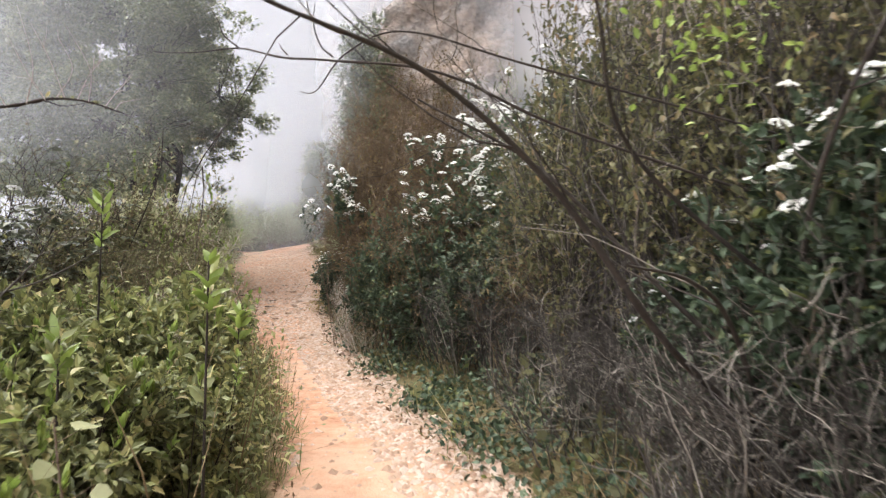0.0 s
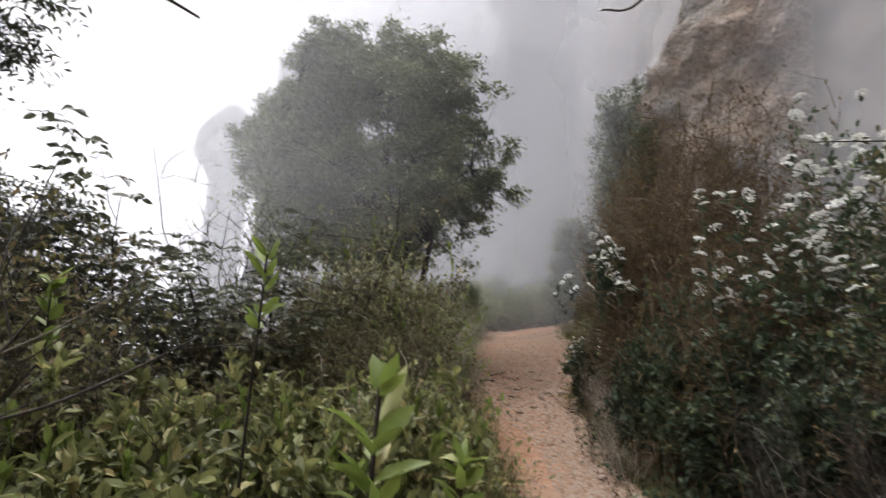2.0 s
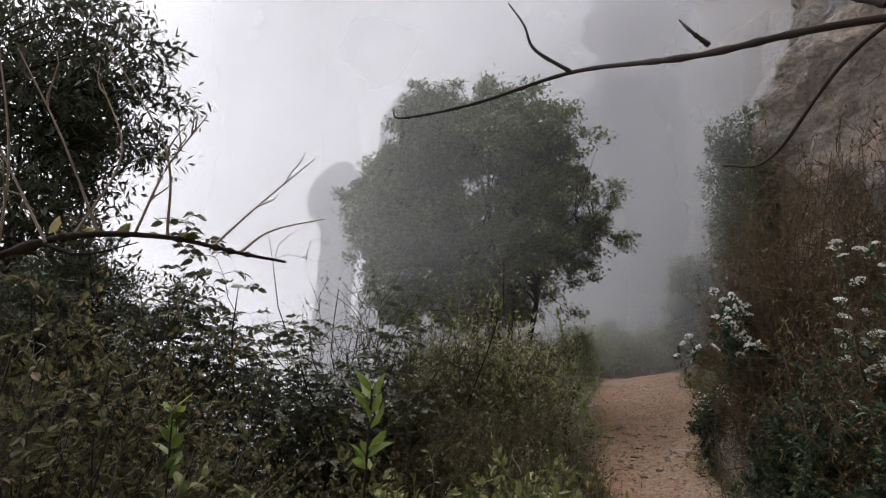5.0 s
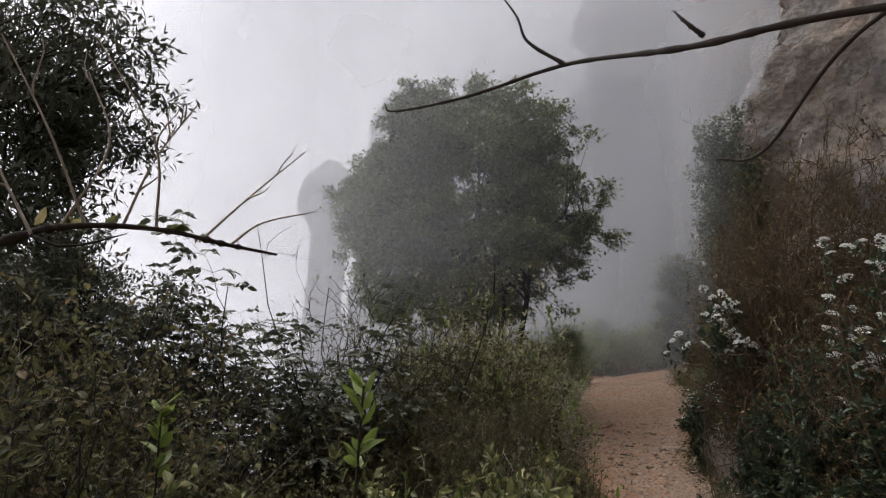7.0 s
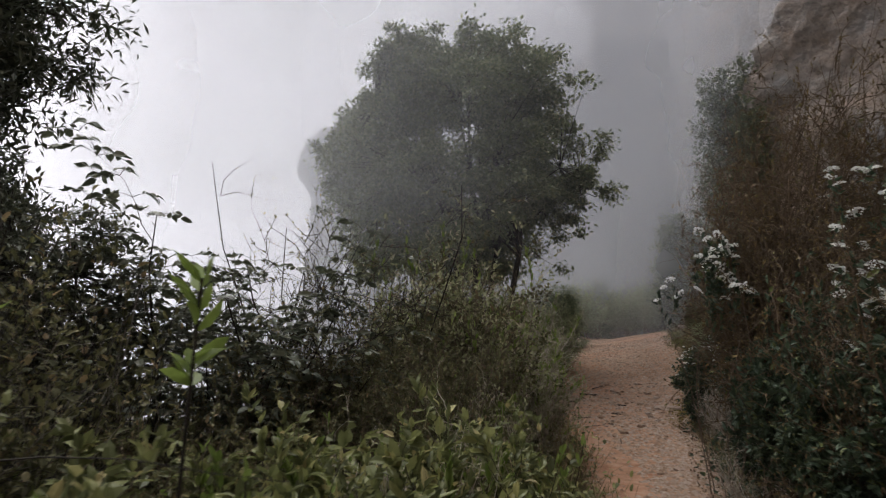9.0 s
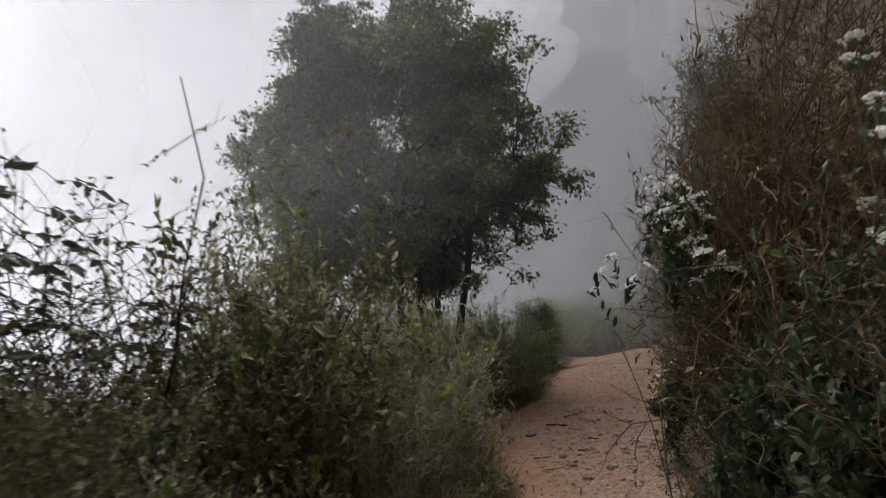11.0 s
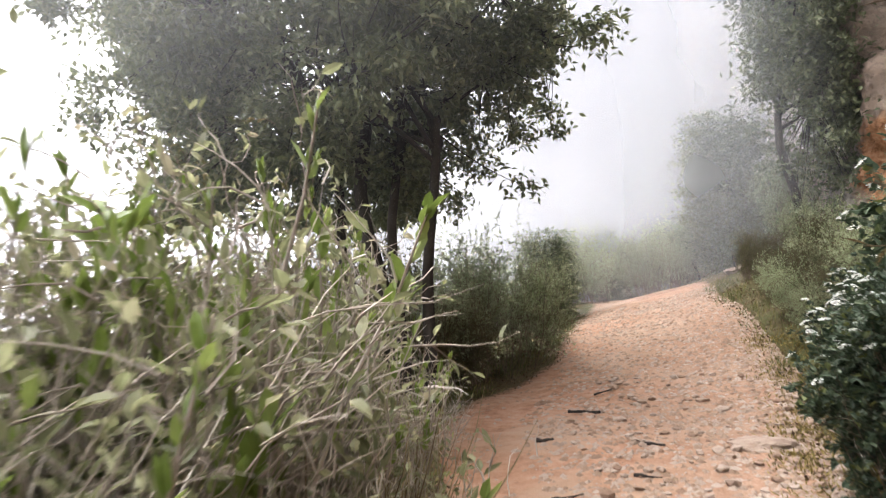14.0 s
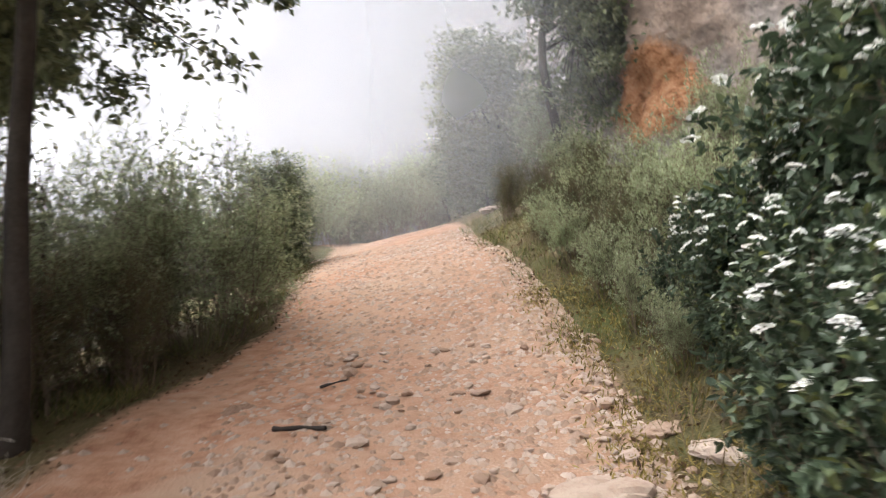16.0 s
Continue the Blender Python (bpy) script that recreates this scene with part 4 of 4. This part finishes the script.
# ---- bare boughs that hang over the path ----
def spline(points, radius, end=0.3, steps=6):
    """A smooth tapering line through a few points."""
    p = np.array(points, float)
    p = np.concatenate([[2 * p[0] - p[1]], p, [2 * p[-1] - p[-2]]])
    u = np.linspace(0, 1, steps, endpoint=False)[:, None]
    out = []
    for a, b, c, d in zip(p, p[1:], p[2:], p[3:]):
        out.append(0.5 * (2 * b + (c - a) * u + (2 * a - 5 * b + 4 * c - d) * u**2 + (3 * b - a - 3 * c + d) * u**3))
    pts = np.concatenate(out + [p[-2:-1]])
    return pts, radius * np.linspace(1, end, len(pts))


def bough(rng, parent, points, radius, mat, side=0, length=0.3, knots=0.0, end=0.3, spread=0.7, sub=0):
    line = spline(points, radius, end, 14 if knots else 6)
    if knots:
        line = (line[0], line[1] * (1 + knots * (rng.uniform(0, 1, len(line[1])) > 0.72) * rng.uniform(0.3, 1, len(line[1]))))
    ob = mesh_object("bough", *tubes([line], 7), mat, parent)
    shoots = branch_out(rng, [line], side, length, spread, 0.3, 0.1, 0.4, 0.15)
    if sub and shoots:
        shoots = shoots + branch_out(rng, shoots, sub, 0.5, 0.8, 0.3, 0.1, 0.6, 0.3, 4)
    if shoots:
        mesh_object("branchwork", *tubes(shoots, 4), mat, parent, kind="stuff")
    return line


def bare_tree():
    rng = np.random.default_rng(41)
    root = (1.35, 2.9, gz(1.35, 2.9))
    ob = thing("bare_tree", "leafless dark-barked small tree reaching its boughs over the path", "tree", root)
    r = np.array(root)

    def way(*pts):
        return [np.array(p) - r for p in pts]
    mesh_object("trunk", *tubes([spline(way((1.35, 2.9, r[2] - 0.1), (1.5, 2.88, 0.9), (1.8, 2.82, 1.8), (1.98, 2.85, 2.6), (2.1, 2.9, 3.8)), 0.036)], 9), M_BARK, ob)
    bough(rng, ob, way((1.45, 2.88, 0.75), (0.85, 2.35, 1.19), (0.37, 2.02, 1.73), (-0.03, 1.76, 2.03), (-0.42, 1.45, 2.12)), 0.017, M_GREYTWIG, 7, 0.35, 0.1, sub=2)
    bough(rng, ob, way((1.5, 2.88, 0.9), (0.9, 2.75, 1.45), (0.4, 2.6, 1.9), (-0.1, 2.45, 2.15)), 0.014, M_GREYTWIG, 6, 0.35, 0.1, sub=2)
    bough(rng, ob, way((1.77, 2.82, 1.7), (0.55, 2.6, 2.05), (0.0, 2.42, 2.24), (-0.42, 2.37, 2.275), (-0.62, 2.41, 2.3), (-0.82, 2.51, 2.37), (-1.0, 2.515, 2.355), (-1.15, 2.51, 2.355), (-1.175, 2.51, 2.375)), 0.0065, M_BLACKTWIG, 0, 0.2, 0.35, 0.2)
    bough(rng, ob, way((-0.42, 2.37, 2.29), (-0.47, 2.39, 2.34), (-0.5, 2.4, 2.43), (-0.49, 2.38, 2.5)), 0.004, M_BLACKTWIG, 0, 0, 0.3)
    bough(rng, ob, way((-0.6, 2.41, 2.31), (-0.62, 2.4, 2.33), (-0.635, 2.41, 2.355)), 0.0035, M_BLACKTWIG, 0, 0, 0.5)
    bough(rng, ob, way((-0.82, 2.51, 2.37), (-0.88, 2.5, 2.42), (-0.9, 2.5, 2.47), (-0.93, 2.5, 2.52)), 0.0035, M_BLACKTWIG, 0, 0, 0.3)
    bough(rng, ob, way((1.85, 2.83, 2.0), (0.4, 2.68, 2.35), (-0.15, 2.62, 2.48), (-0.41, 2.65, 2.4), (-0.56, 2.76, 2.27), (-0.64, 2.78, 2.27)), 0.006, M_BLACKTWIG, 4, 0.18, 0.2)
    bough(rng, ob, way((1.64, 2.85, 1.3), (0.75, 2.4, 1.9), (0.5, 2.0, 2.3), (0.4, 1.8, 2.7)), 0.011, M_GREYTWIG, 5, 0.3, 0.1)
    bough(rng, ob, way((1.6, 2.85, 1.2), (1.3, 2.2, 1.75), (1.25, 1.75, 2.2), (1.4, 1.4, 2.6)), 0.013, M_GREYTWIG, 6, 0.35, 0.1, sub=2)
    bough(rng, ob, way((1.46, 2.88, 0.8), (1.0, 2.2, 1.3), (0.75, 1.9, 1.45), (0.5, 1.7, 1.5)), 0.012, M_GREYTWIG, 8, 0.4, 0.1, sub=2)
    bough(rng, ob, way((1.4, 2.88, 0.5), (0.95, 2.1, 0.95), (0.75, 1.75, 1.05)), 0.009, M_GREYTWIG, 8, 0.4, 0.1, sub=2)
    tips, out = leaf_points(rng, [spline(way((1.05, 2.75, 2.3), (1.0, 2.4, 2.5), (0.9, 2.1, 2.6)), 0.01), spline(way((1.2, 2.4, 2.2), (0.8, 2.2, 2.4)), 0.01)], 60, 0.0, 0.9)
    mesh_object("young_foliage", *leaves(rng, tips + rng.normal(size=tips.shape) * 0.12, out, 0.05, 0.024), M_BRIGHT, ob, "fresh yellow-green leaves", smooth=False, kind="stuff")
    return ob


bare_tree()


def bramble():
    rng = np.random.default_rng(42)
    root = (-2.0, 1.35, gz(-2.0, 1.35))
    ob = thing("thorny_bramble", "dark knotty bramble cane with pale upright shoots", "shrub", root)
    r = np.array(root)

    def way(*pts):
        return [np.array(p) - r for p in pts]
    bough(rng, ob, way((-2.0, 1.35, r[2] - 0.05), (-1.9, 1.4, 1.1), (-1.6, 1.65, 1.8), (-1.31, 1.95, 2.0), (-1.23, 2.0, 2.03), (-1.18, 2.08, 2.04), (-1.13, 2.15, 2.03), (-1.12, 2.22, 2.03)), 0.0062, M_BLACKTWIG, 4, 0.06, 1.0, 0.3)
    for a, b, c in (((-1.18, 2.08, 2.04), (-1.16, 2.05, 2.14), (-1.2, 1.98, 2.26)), ((-1.22, 2.02, 2.03), (-1.24, 1.97, 2.14), (-1.27, 1.92, 2.24)), ((-1.2, 2.05, 2.04), (-1.17, 2.06, 2.12), (-1.13, 2.08, 2.19)),
                    ((-1.15, 2.12, 2.03), (-1.14, 2.18, 2.1), (-1.12, 2.26, 2.19)), ((-1.13, 2.15, 2.03), (-1.13, 2.2, 2.07), (-1.1, 2.27, 2.1)), ((-1.26, 1.98, 2.02), (-1.3, 1.95, 2.1), (-1.33, 1.9, 2.2)), ((-1.34, 1.92, 1.98), (-1.38, 1.86, 2.1), (-1.45, 1.83, 2.26)), ((-1.38, 1.88, 1.96), (-1.4, 1.86, 2.12), (-1.38, 1.8, 2.3)),
                    ((-1.42, 1.84, 1.94), (-1.47, 1.78, 2.08), (-1.55, 1.75, 2.2)), ((-1.3, 1.95, 2.0), (-1.27, 1.93, 2.12), (-1.3, 1.9, 2.29)), ((-1.24, 2.0, 2.03), (-1.2, 2.02, 2.13), (-1.23, 2.0, 2.22)), ((-1.45, 1.8, 1.92), (-1.44, 1.78, 2.05), (-1.5, 1.74, 2.28))):
        bough(rng, ob, way(a, b, c), 0.0019, M_DRYTWIG, 2, 0.25, 0, 0.4)
    bough(rng, ob, way((-2.0, 1.35, 0.3), (-1.75, 1.9, 1.2), (-1.5, 2.4, 1.45), (-1.4, 2.62, 1.58)), 0.006, M_GREYTWIG, 5, 0.3, 0.2)
    bough(rng, ob, way((-2.0, 1.35, 0.3), (-1.75, 1.75, 0.9), (-1.45, 2.15, 1.45), (-1.4, 2.25, 1.6)), 0.006, M_GREYTWIG, 3, 0.3, 0.2)
    at, out = leaf_points(rng, [spline(way((-1.26, 1.98, 2.03), (-1.15, 2.12, 2.04)), 0.004)], 7, 0.0, 0.5)
    mesh_object("young_foliage", *leaves(rng, at, out + (0, 0, 1.0), 0.022, 0.01), M_GREEN, ob, smooth=False, kind="stuff")
    return ob


bramble()


def shoot(root, height, seed, lean=(0.0, 0.0), crown=18):
    """One upright dark stem with a whorl of bright young leaves at its head and a few older ones below."""
    rng = np.random.default_rng(seed)
    z = gz(*root)
    ob = thing("leafy_shoot", "tall dark stem topped with bright green young leaves", "plant", (*root, z), "upright shoots")
    line = spline([(0, 0, -0.05), (lean[0] * 0.4, lean[1] * 0.4, height * 0.45), (lean[0], lean[1], height)], 0.008, 0.45)
    mesh_object("stem", *tubes([line], 6), M_BLACKTWIG, ob)
    a = rng.uniform(0, 2 * math.pi, crown)
    s = rng.uniform(0.86, 1.0, crown)
    at = np.array([along(line, v)[0] for v in s])
    out = np.stack([np.cos(a), np.sin(a), rng.uniform(0.5, 1.6, crown)], -1)
    for k in range(crown):
        mesh_object("leaf", *leaves(rng, at[k:k + 1], out[k:k + 1], 0.095, 0.034, 0.15, 0.15), M_BRIGHT, ob, smooth=True)
    at, out = leaf_points(rng, [line], 9, 0.5, 0.9)
    if len(at):
        mesh_object("old_foliage", *leaves(rng, at, out, 0.09, 0.034, 0.15, 0.5), M_GREEN, ob, "dull older leaves", smooth=True, kind="stuff")
    return ob


for k, (x, y, h) in enumerate(((-0.93, 2.45, 1.33), (-1.8, 3.25, 1.62), (-2.05, 2.6, 1.35), (-1.35, 2.2, 1.1), (-1.15, 3.4, 1.0), (-2.6, 3.2, 1.6), (-3.7, 9.2, 1.7), (-1.9, 2.05, 1.0))):
    shoot((x, y), h, 60 + k, (0.05 * math.sin(k * 2.1), 0.05 * math.cos(k * 1.7)))


def broad_sprout(root, height, seed):
    """A thin bramble cane with round, flat, pale leaves held out level."""
    rng = np.random.default_rng(seed)
    ob = thing("bramble_sprout", "young bramble cane with broad pale-green leaves at the path's edge", "plant", (*root, gz(*root)), "bramble sprouts")
    line = spline([(0, 0, -0.05), (0.03, 0.02, height * 0.5), (-0.06, 0.08, height)], 0.005, 0.5)
    mesh_object("stem", *tubes([line], 6), M_TWIG, ob)
    for k in range(13):
        p, d, _ = along(line, 0.45 + 0.54 * k / 12)
        a = k * 2.4 + rng.uniform(-0.3, 0.3)
        out = np.array((math.cos(a), math.sin(a), 0.3))
        mesh_object("leaf_stalk", *tubes([stem(rng, p, out, 0.07, 0.0016, 0.15, 0.1, 4)], 4), M_TWIG, ob)
        mesh_object("leaf", *leaves(rng, (p + unit(out) * 0.06)[None], (out * (1, 1, 0.2))[None], 0.085, 0.068, 0.06, 0.12), M_YELLOW if k % 3 else M_BRIGHT, ob)
    return ob


for k, (x, y, h) in enumerate(((-0.62, 1.2, 0.92), (-0.88, 1.45, 1.02), (-1.1, 1.25, 1.0))):
    broad_sprout((x, y), h, 110 + k)


# ---- ground cover ----
def edge_points(rng, n, hand, near, far, y0, y1, power=1.0):
    """Random spots off the path on one hand (-1 left, 1 right), so far from its edge."""
    y = rng.uniform(y0, y1, n)
    d = near + (far - near) * rng.uniform(0, 1, n) ** power
    x = np.interp(y, LEFT_Y, LEFT_X) - d if hand < 0 else np.interp(y, RIGHT_Y, RIGHT_X) + d
    return np.stack([x, y, ground_z(x, y)], -1)


def ground_stuff(name, label, category, spots, length, width, mat, seed, rise=1.2, spread=0.6, droop=0.5, fine=False, lift=0.0):
    rng = np.random.default_rng(seed)
    way = rng.normal(size=spots.shape) * spread + (0, 0, rise)
    at = spots + (0, 0, lift)
    ob = mesh_object(name, *leaves(rng, at, way, length, width, 0.12, droop, fine), mat, smooth=False)
    return tagged(ob, label, category, kind="stuff")


rng = np.random.default_rng(50)


def clumped(points, each, spread):
    p = np.repeat(points, each, 0)
    p[:, :2] += rng.normal(size=(len(p), 2)) * spread
    p[:, 2] = ground_z(p[:, 0], p[:, 1])
    return p


ground_stuff("grass", "thin green grass and weeds along the path's edges", "grass",
             np.concatenate([clumped(edge_points(rng, 30, 1, 0.0, 1.1, 1, 10, 1.4), 34, 0.09), clumped(edge_points(rng, 22, 1, 0.2, 0.9, 12, 15.5, 1.4), 30, 0.09), clumped(edge_points(rng, 40, 1, -0.05, 0.8, 15.5, 21, 1.4), 34, 0.09), clumped(edge_points(rng, 220, -1, -0.05, 0.9, 0, 11, 1.3), 34, 0.09), clumped(edge_points(rng, 60, -1, 0.1, 0.9, 14.5, 21), 34, 0.09)]), 0.17, 0.007, M_GRASS, 51)
ground_stuff("dry_grass", "straw-coloured dead grass stems among the scrub", "grass",
             np.concatenate([clumped(edge_points(rng, 170, -1, 0.1, 2.0, 1, 12), 22, 0.12), clumped(edge_points(rng, 70, 1, 0.1, 1.2, 2, 19), 22, 0.1)]), 0.5, 0.006, M_STRAW, 52, 1.3, 0.45, 0.5)
ground_stuff("tall_straw", "tall dry stalks standing in the path-side scrub", "grass",
             np.concatenate([edge_points(rng, 420, -1, 0.15, 2.6, 0.5, 12), clumped(edge_points(rng, 30, -1, 0.45, 0.9, 8, 12), 14, 0.1)]), 0.95, 0.007, M_STRAW, 53, 1.6, 0.3, 0.25, True)
ground_stuff("yellow_moss", "yellowish moss and short dead grass creeping over the gravel's edge", "moss",
             clumped(edge_points(rng, 150, 1, -0.2, 0.45, 12.2, 17), 60, 0.09), 0.05, 0.01, M_MOSS, 59, 0.7, 0.9, 0.5)
ground_stuff("leaf_litter", "brown fallen leaves and bits on the ground", "leaf litter",
             np.concatenate([edge_points(rng, 9000, 1, -0.15, 2.4, 0, 20, 1.3), edge_points(rng, 5000, -1, -0.1, 1.8, 0, 20, 1.3)]), 0.045, 0.022, M_LITTER, 54, 0.25, 1.0, 0.3, False, 0.012)
low = clumped(edge_points(rng, 190, 1, 0.1, 2.2, 1.2, 12.5, 1.2), 60, 0.13)
low[:, 2] += np.abs(rng.normal(size=len(low))) * 0.13
ground_stuff("ivy_cover", "dark green creeping leaves under the bushes", "ground cover", low, 0.055, 0.034, M_DARK, 55, 0.5, 1.0, 0.4, True)
low = clumped(edge_points(rng, 260, -1, 0.1, 2.6, 0.3, 12.5, 1.2), 60, 0.14)
low[:, 2] += np.abs(rng.normal(size=len(low))) * 0.2
ground_stuff("weed_cover", "mixed green weeds under the path-side shrubs", "ground cover", low, 0.06, 0.026, M_GREEN, 56, 0.6, 1.0, 0.4, True)
hill = np.stack([rng.uniform(0.5, 9, 16000), rng.uniform(-3, 22, 16000), np.zeros(16000)], -1)
hill[:, 2] = ground_z(hill[:, 0], hill[:, 1]) + np.abs(rng.normal(size=len(hill))) * 0.2
ground_stuff("bank_scrub", "low scrub cloaking the bank below the cliff", "ground cover", hill, 0.12, 0.06, M_OLIVE, 57, 0.7, 1.0, 0.4)
slope = np.stack([rng.uniform(-16, -4, 16000), rng.uniform(-2, 30, 16000), np.zeros(16000)], -1)
slope = slope[slope[:, 0] < np.interp(slope[:, 1], LEFT_Y, LEFT_X) - 0.7]
slope[:, 2] = ground_z(slope[:, 0], slope[:, 1]) + np.abs(rng.normal(size=len(slope))) * 0.25
ground_stuff("slope_scrub", "low scrub on the slope falling away below the path", "ground cover", slope, 0.13, 0.06, M_OLIVE, 58, 0.7, 1.0, 0.4)


# ---- cliff-side scrub ----
for k, (x, y, z, s) in enumerate(((0.3, 19.6, 6.4, 1.2), (1.4, 18.6, 6.0, 1.3), (2.4, 17.2, 5.4, 1.4), (-0.6, 20.6, 7.2, 0.9), (3.2, 15.6, 4.6, 1.5), (1.0, 18.0, 4.3, 1.1), (-2.6, 24.3, 5.0, 1.1), (-2.9, 25.2, 7.2, 1.1), (-3.0, 26.0, 9.5, 1.2), (2.2, 16.0, 3.4, 1.3))):
    near = np.argmin((CLIFF[1] - y) ** 2 + (CLIFF[2] - z) ** 2)
    made = copy_thing(tall if k % 3 else olive, pose(CLIFF[0][near] + 0.15, CLIFF[1][near] + 0.15, CLIFF[2][near] - 0.25, 20 * math.sin(k), -25, 47 * k) @ Matrix.Diagonal((s * 0.8, s * 0.8, s * 0.6, 1)))
    made.name = "cliff_shrub"
    tagged(made, "scrubby bush rooted on the cliff's ledges", "shrub", "cliff shrubs")


# ---- sticks, roots and stones ----
def stone_mesh(seed, flat=0.6):
    """A chipped, rounded stone of unit size."""
    rs = np.random.default_rng(seed)
    bm = bmesh.new()
    bmesh.ops.create_icosphere(bm, subdivisions=1, radius=0.5)
    for v in bm.verts:
        v.co *= rs.uniform(0.72, 1.15)
        v.co.x *= 1.25
        v.co.z = max(v.co.z * flat, -0.22)
    me = bpy.data.meshes.new("stone")
    bm.to_mesh(me)
    bm.free()
    me.materials.append(M_STONE)
    return me


STONES = [stone_mesh(70 + k, f) for k, f in enumerate((0.6, 0.45, 0.75, 0.5, 0.65, 0.35))]


def stick(x, y, turn, length, radius, seed, name="stick", label="dark broken stick lying on the clay"):
    rs = np.random.default_rng(seed)
    pts, rad = stem(rs, (-length / 2, 0, 0), (1, 0, 0.02), length, radius, 0.35, 0.0, 6, 0.5)
    pts[:, 2] = np.abs(pts[:, 2] - pts[0, 2]) * 0.4
    rad = rad * rs.uniform(0.35, 1.0, len(rad))
    ob = mesh_object(name, *tubes([(pts, rad)], 7), M_BLACKTWIG)
    ob.matrix_basis = pose(x, y, gz(x, y) + radius * 0.5, 0, 0, turn)
    return tagged(ob, label, "stick", "sticks on the path")


for k, (x, y, turn, length, radius) in enumerate(((-4.41, 13.27, -5, 0.3, 0.03), (-4.53, 14.28, -20, 0.34, 0.028), (-3.62, 13.35, -15, 0.24, 0.022), (-3.5, 12.75, 10, 0.2, 0.018), (-4.5, 15.1, -12, 0.42, 0.014), (-3.55, 11.9, 60, 0.42, 0.008), (-3.05, 11.2, 120, 0.3, 0.009), (-3.9, 12.3, 30, 0.22, 0.015))):
    stick(x, y, turn, length, radius, 80 + k)


def rock(x, y, size, turn, seed, label):
    bm = bmesh.new()
    bmesh.ops.create_icosphere(bm, subdivisions=4, radius=0.5)
    for v in bm.verts:
        p = v.co + Vector((seed, 0, 0))
        v.co *= 1 + 0.45 * noise.fractal(p * 1.8, 0.8, 2.0, 3) + 0.1 * noise.fractal(p * 7, 0.7, 2.0, 3)
        v.co.x *= 1.3
        v.co.z = v.co.z * 0.42 + 0.035 * noise.fractal(p * 9, 0.8, 2.0, 3)
    me = bpy.data.meshes.new("rock")
    bm.to_mesh(me)
    bm.free()
    me.materials.append(M_STONE)
    ob = new("rock", me)
    ob.matrix_basis = pose(x, y, gz(x, y) - 0.06 * size, 0, 0, turn) @ Matrix.Diagonal((size, size, size * 0.95, 1))
    return tagged(ob, label, "rock")


rock(-2.85, 13.6, 0.4, 20, 90, "low pale rock bedded in the path's edge")
rock(-5.15, 14.75, 0.16, 60, 91, "pale stone on the clay by the oak")
rock(-2.35, 13.9, 0.22, 110, 92, "grey stone at the foot of the bank")
rock(-2.5, 14.3, 0.2, 40, 93, "grey stone at the foot of the bank")
rock(-4.0, 21.6, 0.32, 10, 94, "pale boulder where the path crests")

# loose stones that can be told apart, then the fine gravel between them
rs = np.random.default_rng(95)
for k in range(290):
    y = rs.uniform(11.4, 16.0) if k < 250 else rs.uniform(2.5, 10.5)
    wide = np.interp(y, (0, 10, 14, 19), (0.45, 0.6, 1.9, 2.2))
    x = np.interp(y, RIGHT_Y, RIGHT_X) + np.interp(y, (10, 12), (0.2, 0.1)) - (wide + 0.2) * rs.uniform(0, 1) ** 1.2
    size = rs.uniform(0.04, 0.08) * (1.6 if rs.uniform() > 0.85 else 1.0)
    ob = new("stone", STONES[k % 6])
    ob.parent = ground
    ob.matrix_basis = pose(x, y, gz(x, y) + 0.1 * size, rs.uniform(-15, 15), rs.uniform(-15, 15), rs.uniform(0, 360)) @ Matrix.Scale(size, 4)


def gravel():
    n = 36000
    y = rs.uniform(1.5, 21, n)
    wide = np.interp(y, (0, 10, 14, 21), (0.5, 0.75, 2.4, 2.9))
    x = np.interp(y, RIGHT_Y, RIGHT_X) + np.interp(y, (10, 12), (0.15, 0.05)) - (wide + 0.1) * rs.uniform(0, 1, n) ** 1.6
    spare = rs.uniform(0, 1, n) < 0.1
    left, right = np.interp(y, LEFT_Y, LEFT_X), np.interp(y, RIGHT_Y, RIGHT_X)
    x = np.where(spare, left + (right - left) * rs.uniform(0, 1, n), x)
    size = 0.011 + 0.042 * rs.uniform(0, 1, n) ** 2.0
    corner = np.array([(1, 0, 0), (0.2, 0.9, 0), (-0.9, 0.35, 0), (-0.5, -0.8, 0), (0.5, -0.8, 0), (0.1, 0.05, 0.5)])
    turn = rs.uniform(0, 2 * math.pi, n)
    c, s = np.cos(turn)[:, None], np.sin(turn)[:, None]
    shape = corner[None] * rs.uniform(0.65, 1.25, (n, 6, 1))
    vx, vy = shape[..., 0] * c - shape[..., 1] * s, shape[..., 0] * s + shape[..., 1] * c
    v = np.stack([vx, vy, shape[..., 2]], -1) * size[:, None, None] + np.stack([x, y, ground_z(x, y) - 0.006], -1)[:, None]
    base = np.arange(n)[:, None] * 6
    f = np.concatenate([base + t for t in ((0, 1, 5), (1, 2, 5), (2, 3, 5), (3, 4, 5), (4, 0, 5))])
    ob = mesh_object("gravel", v.reshape(-1, 3), f, M_STONE, ground, "pale pinkish limestone gravel", smooth=False, kind="stuff")
    return ob


gravel()
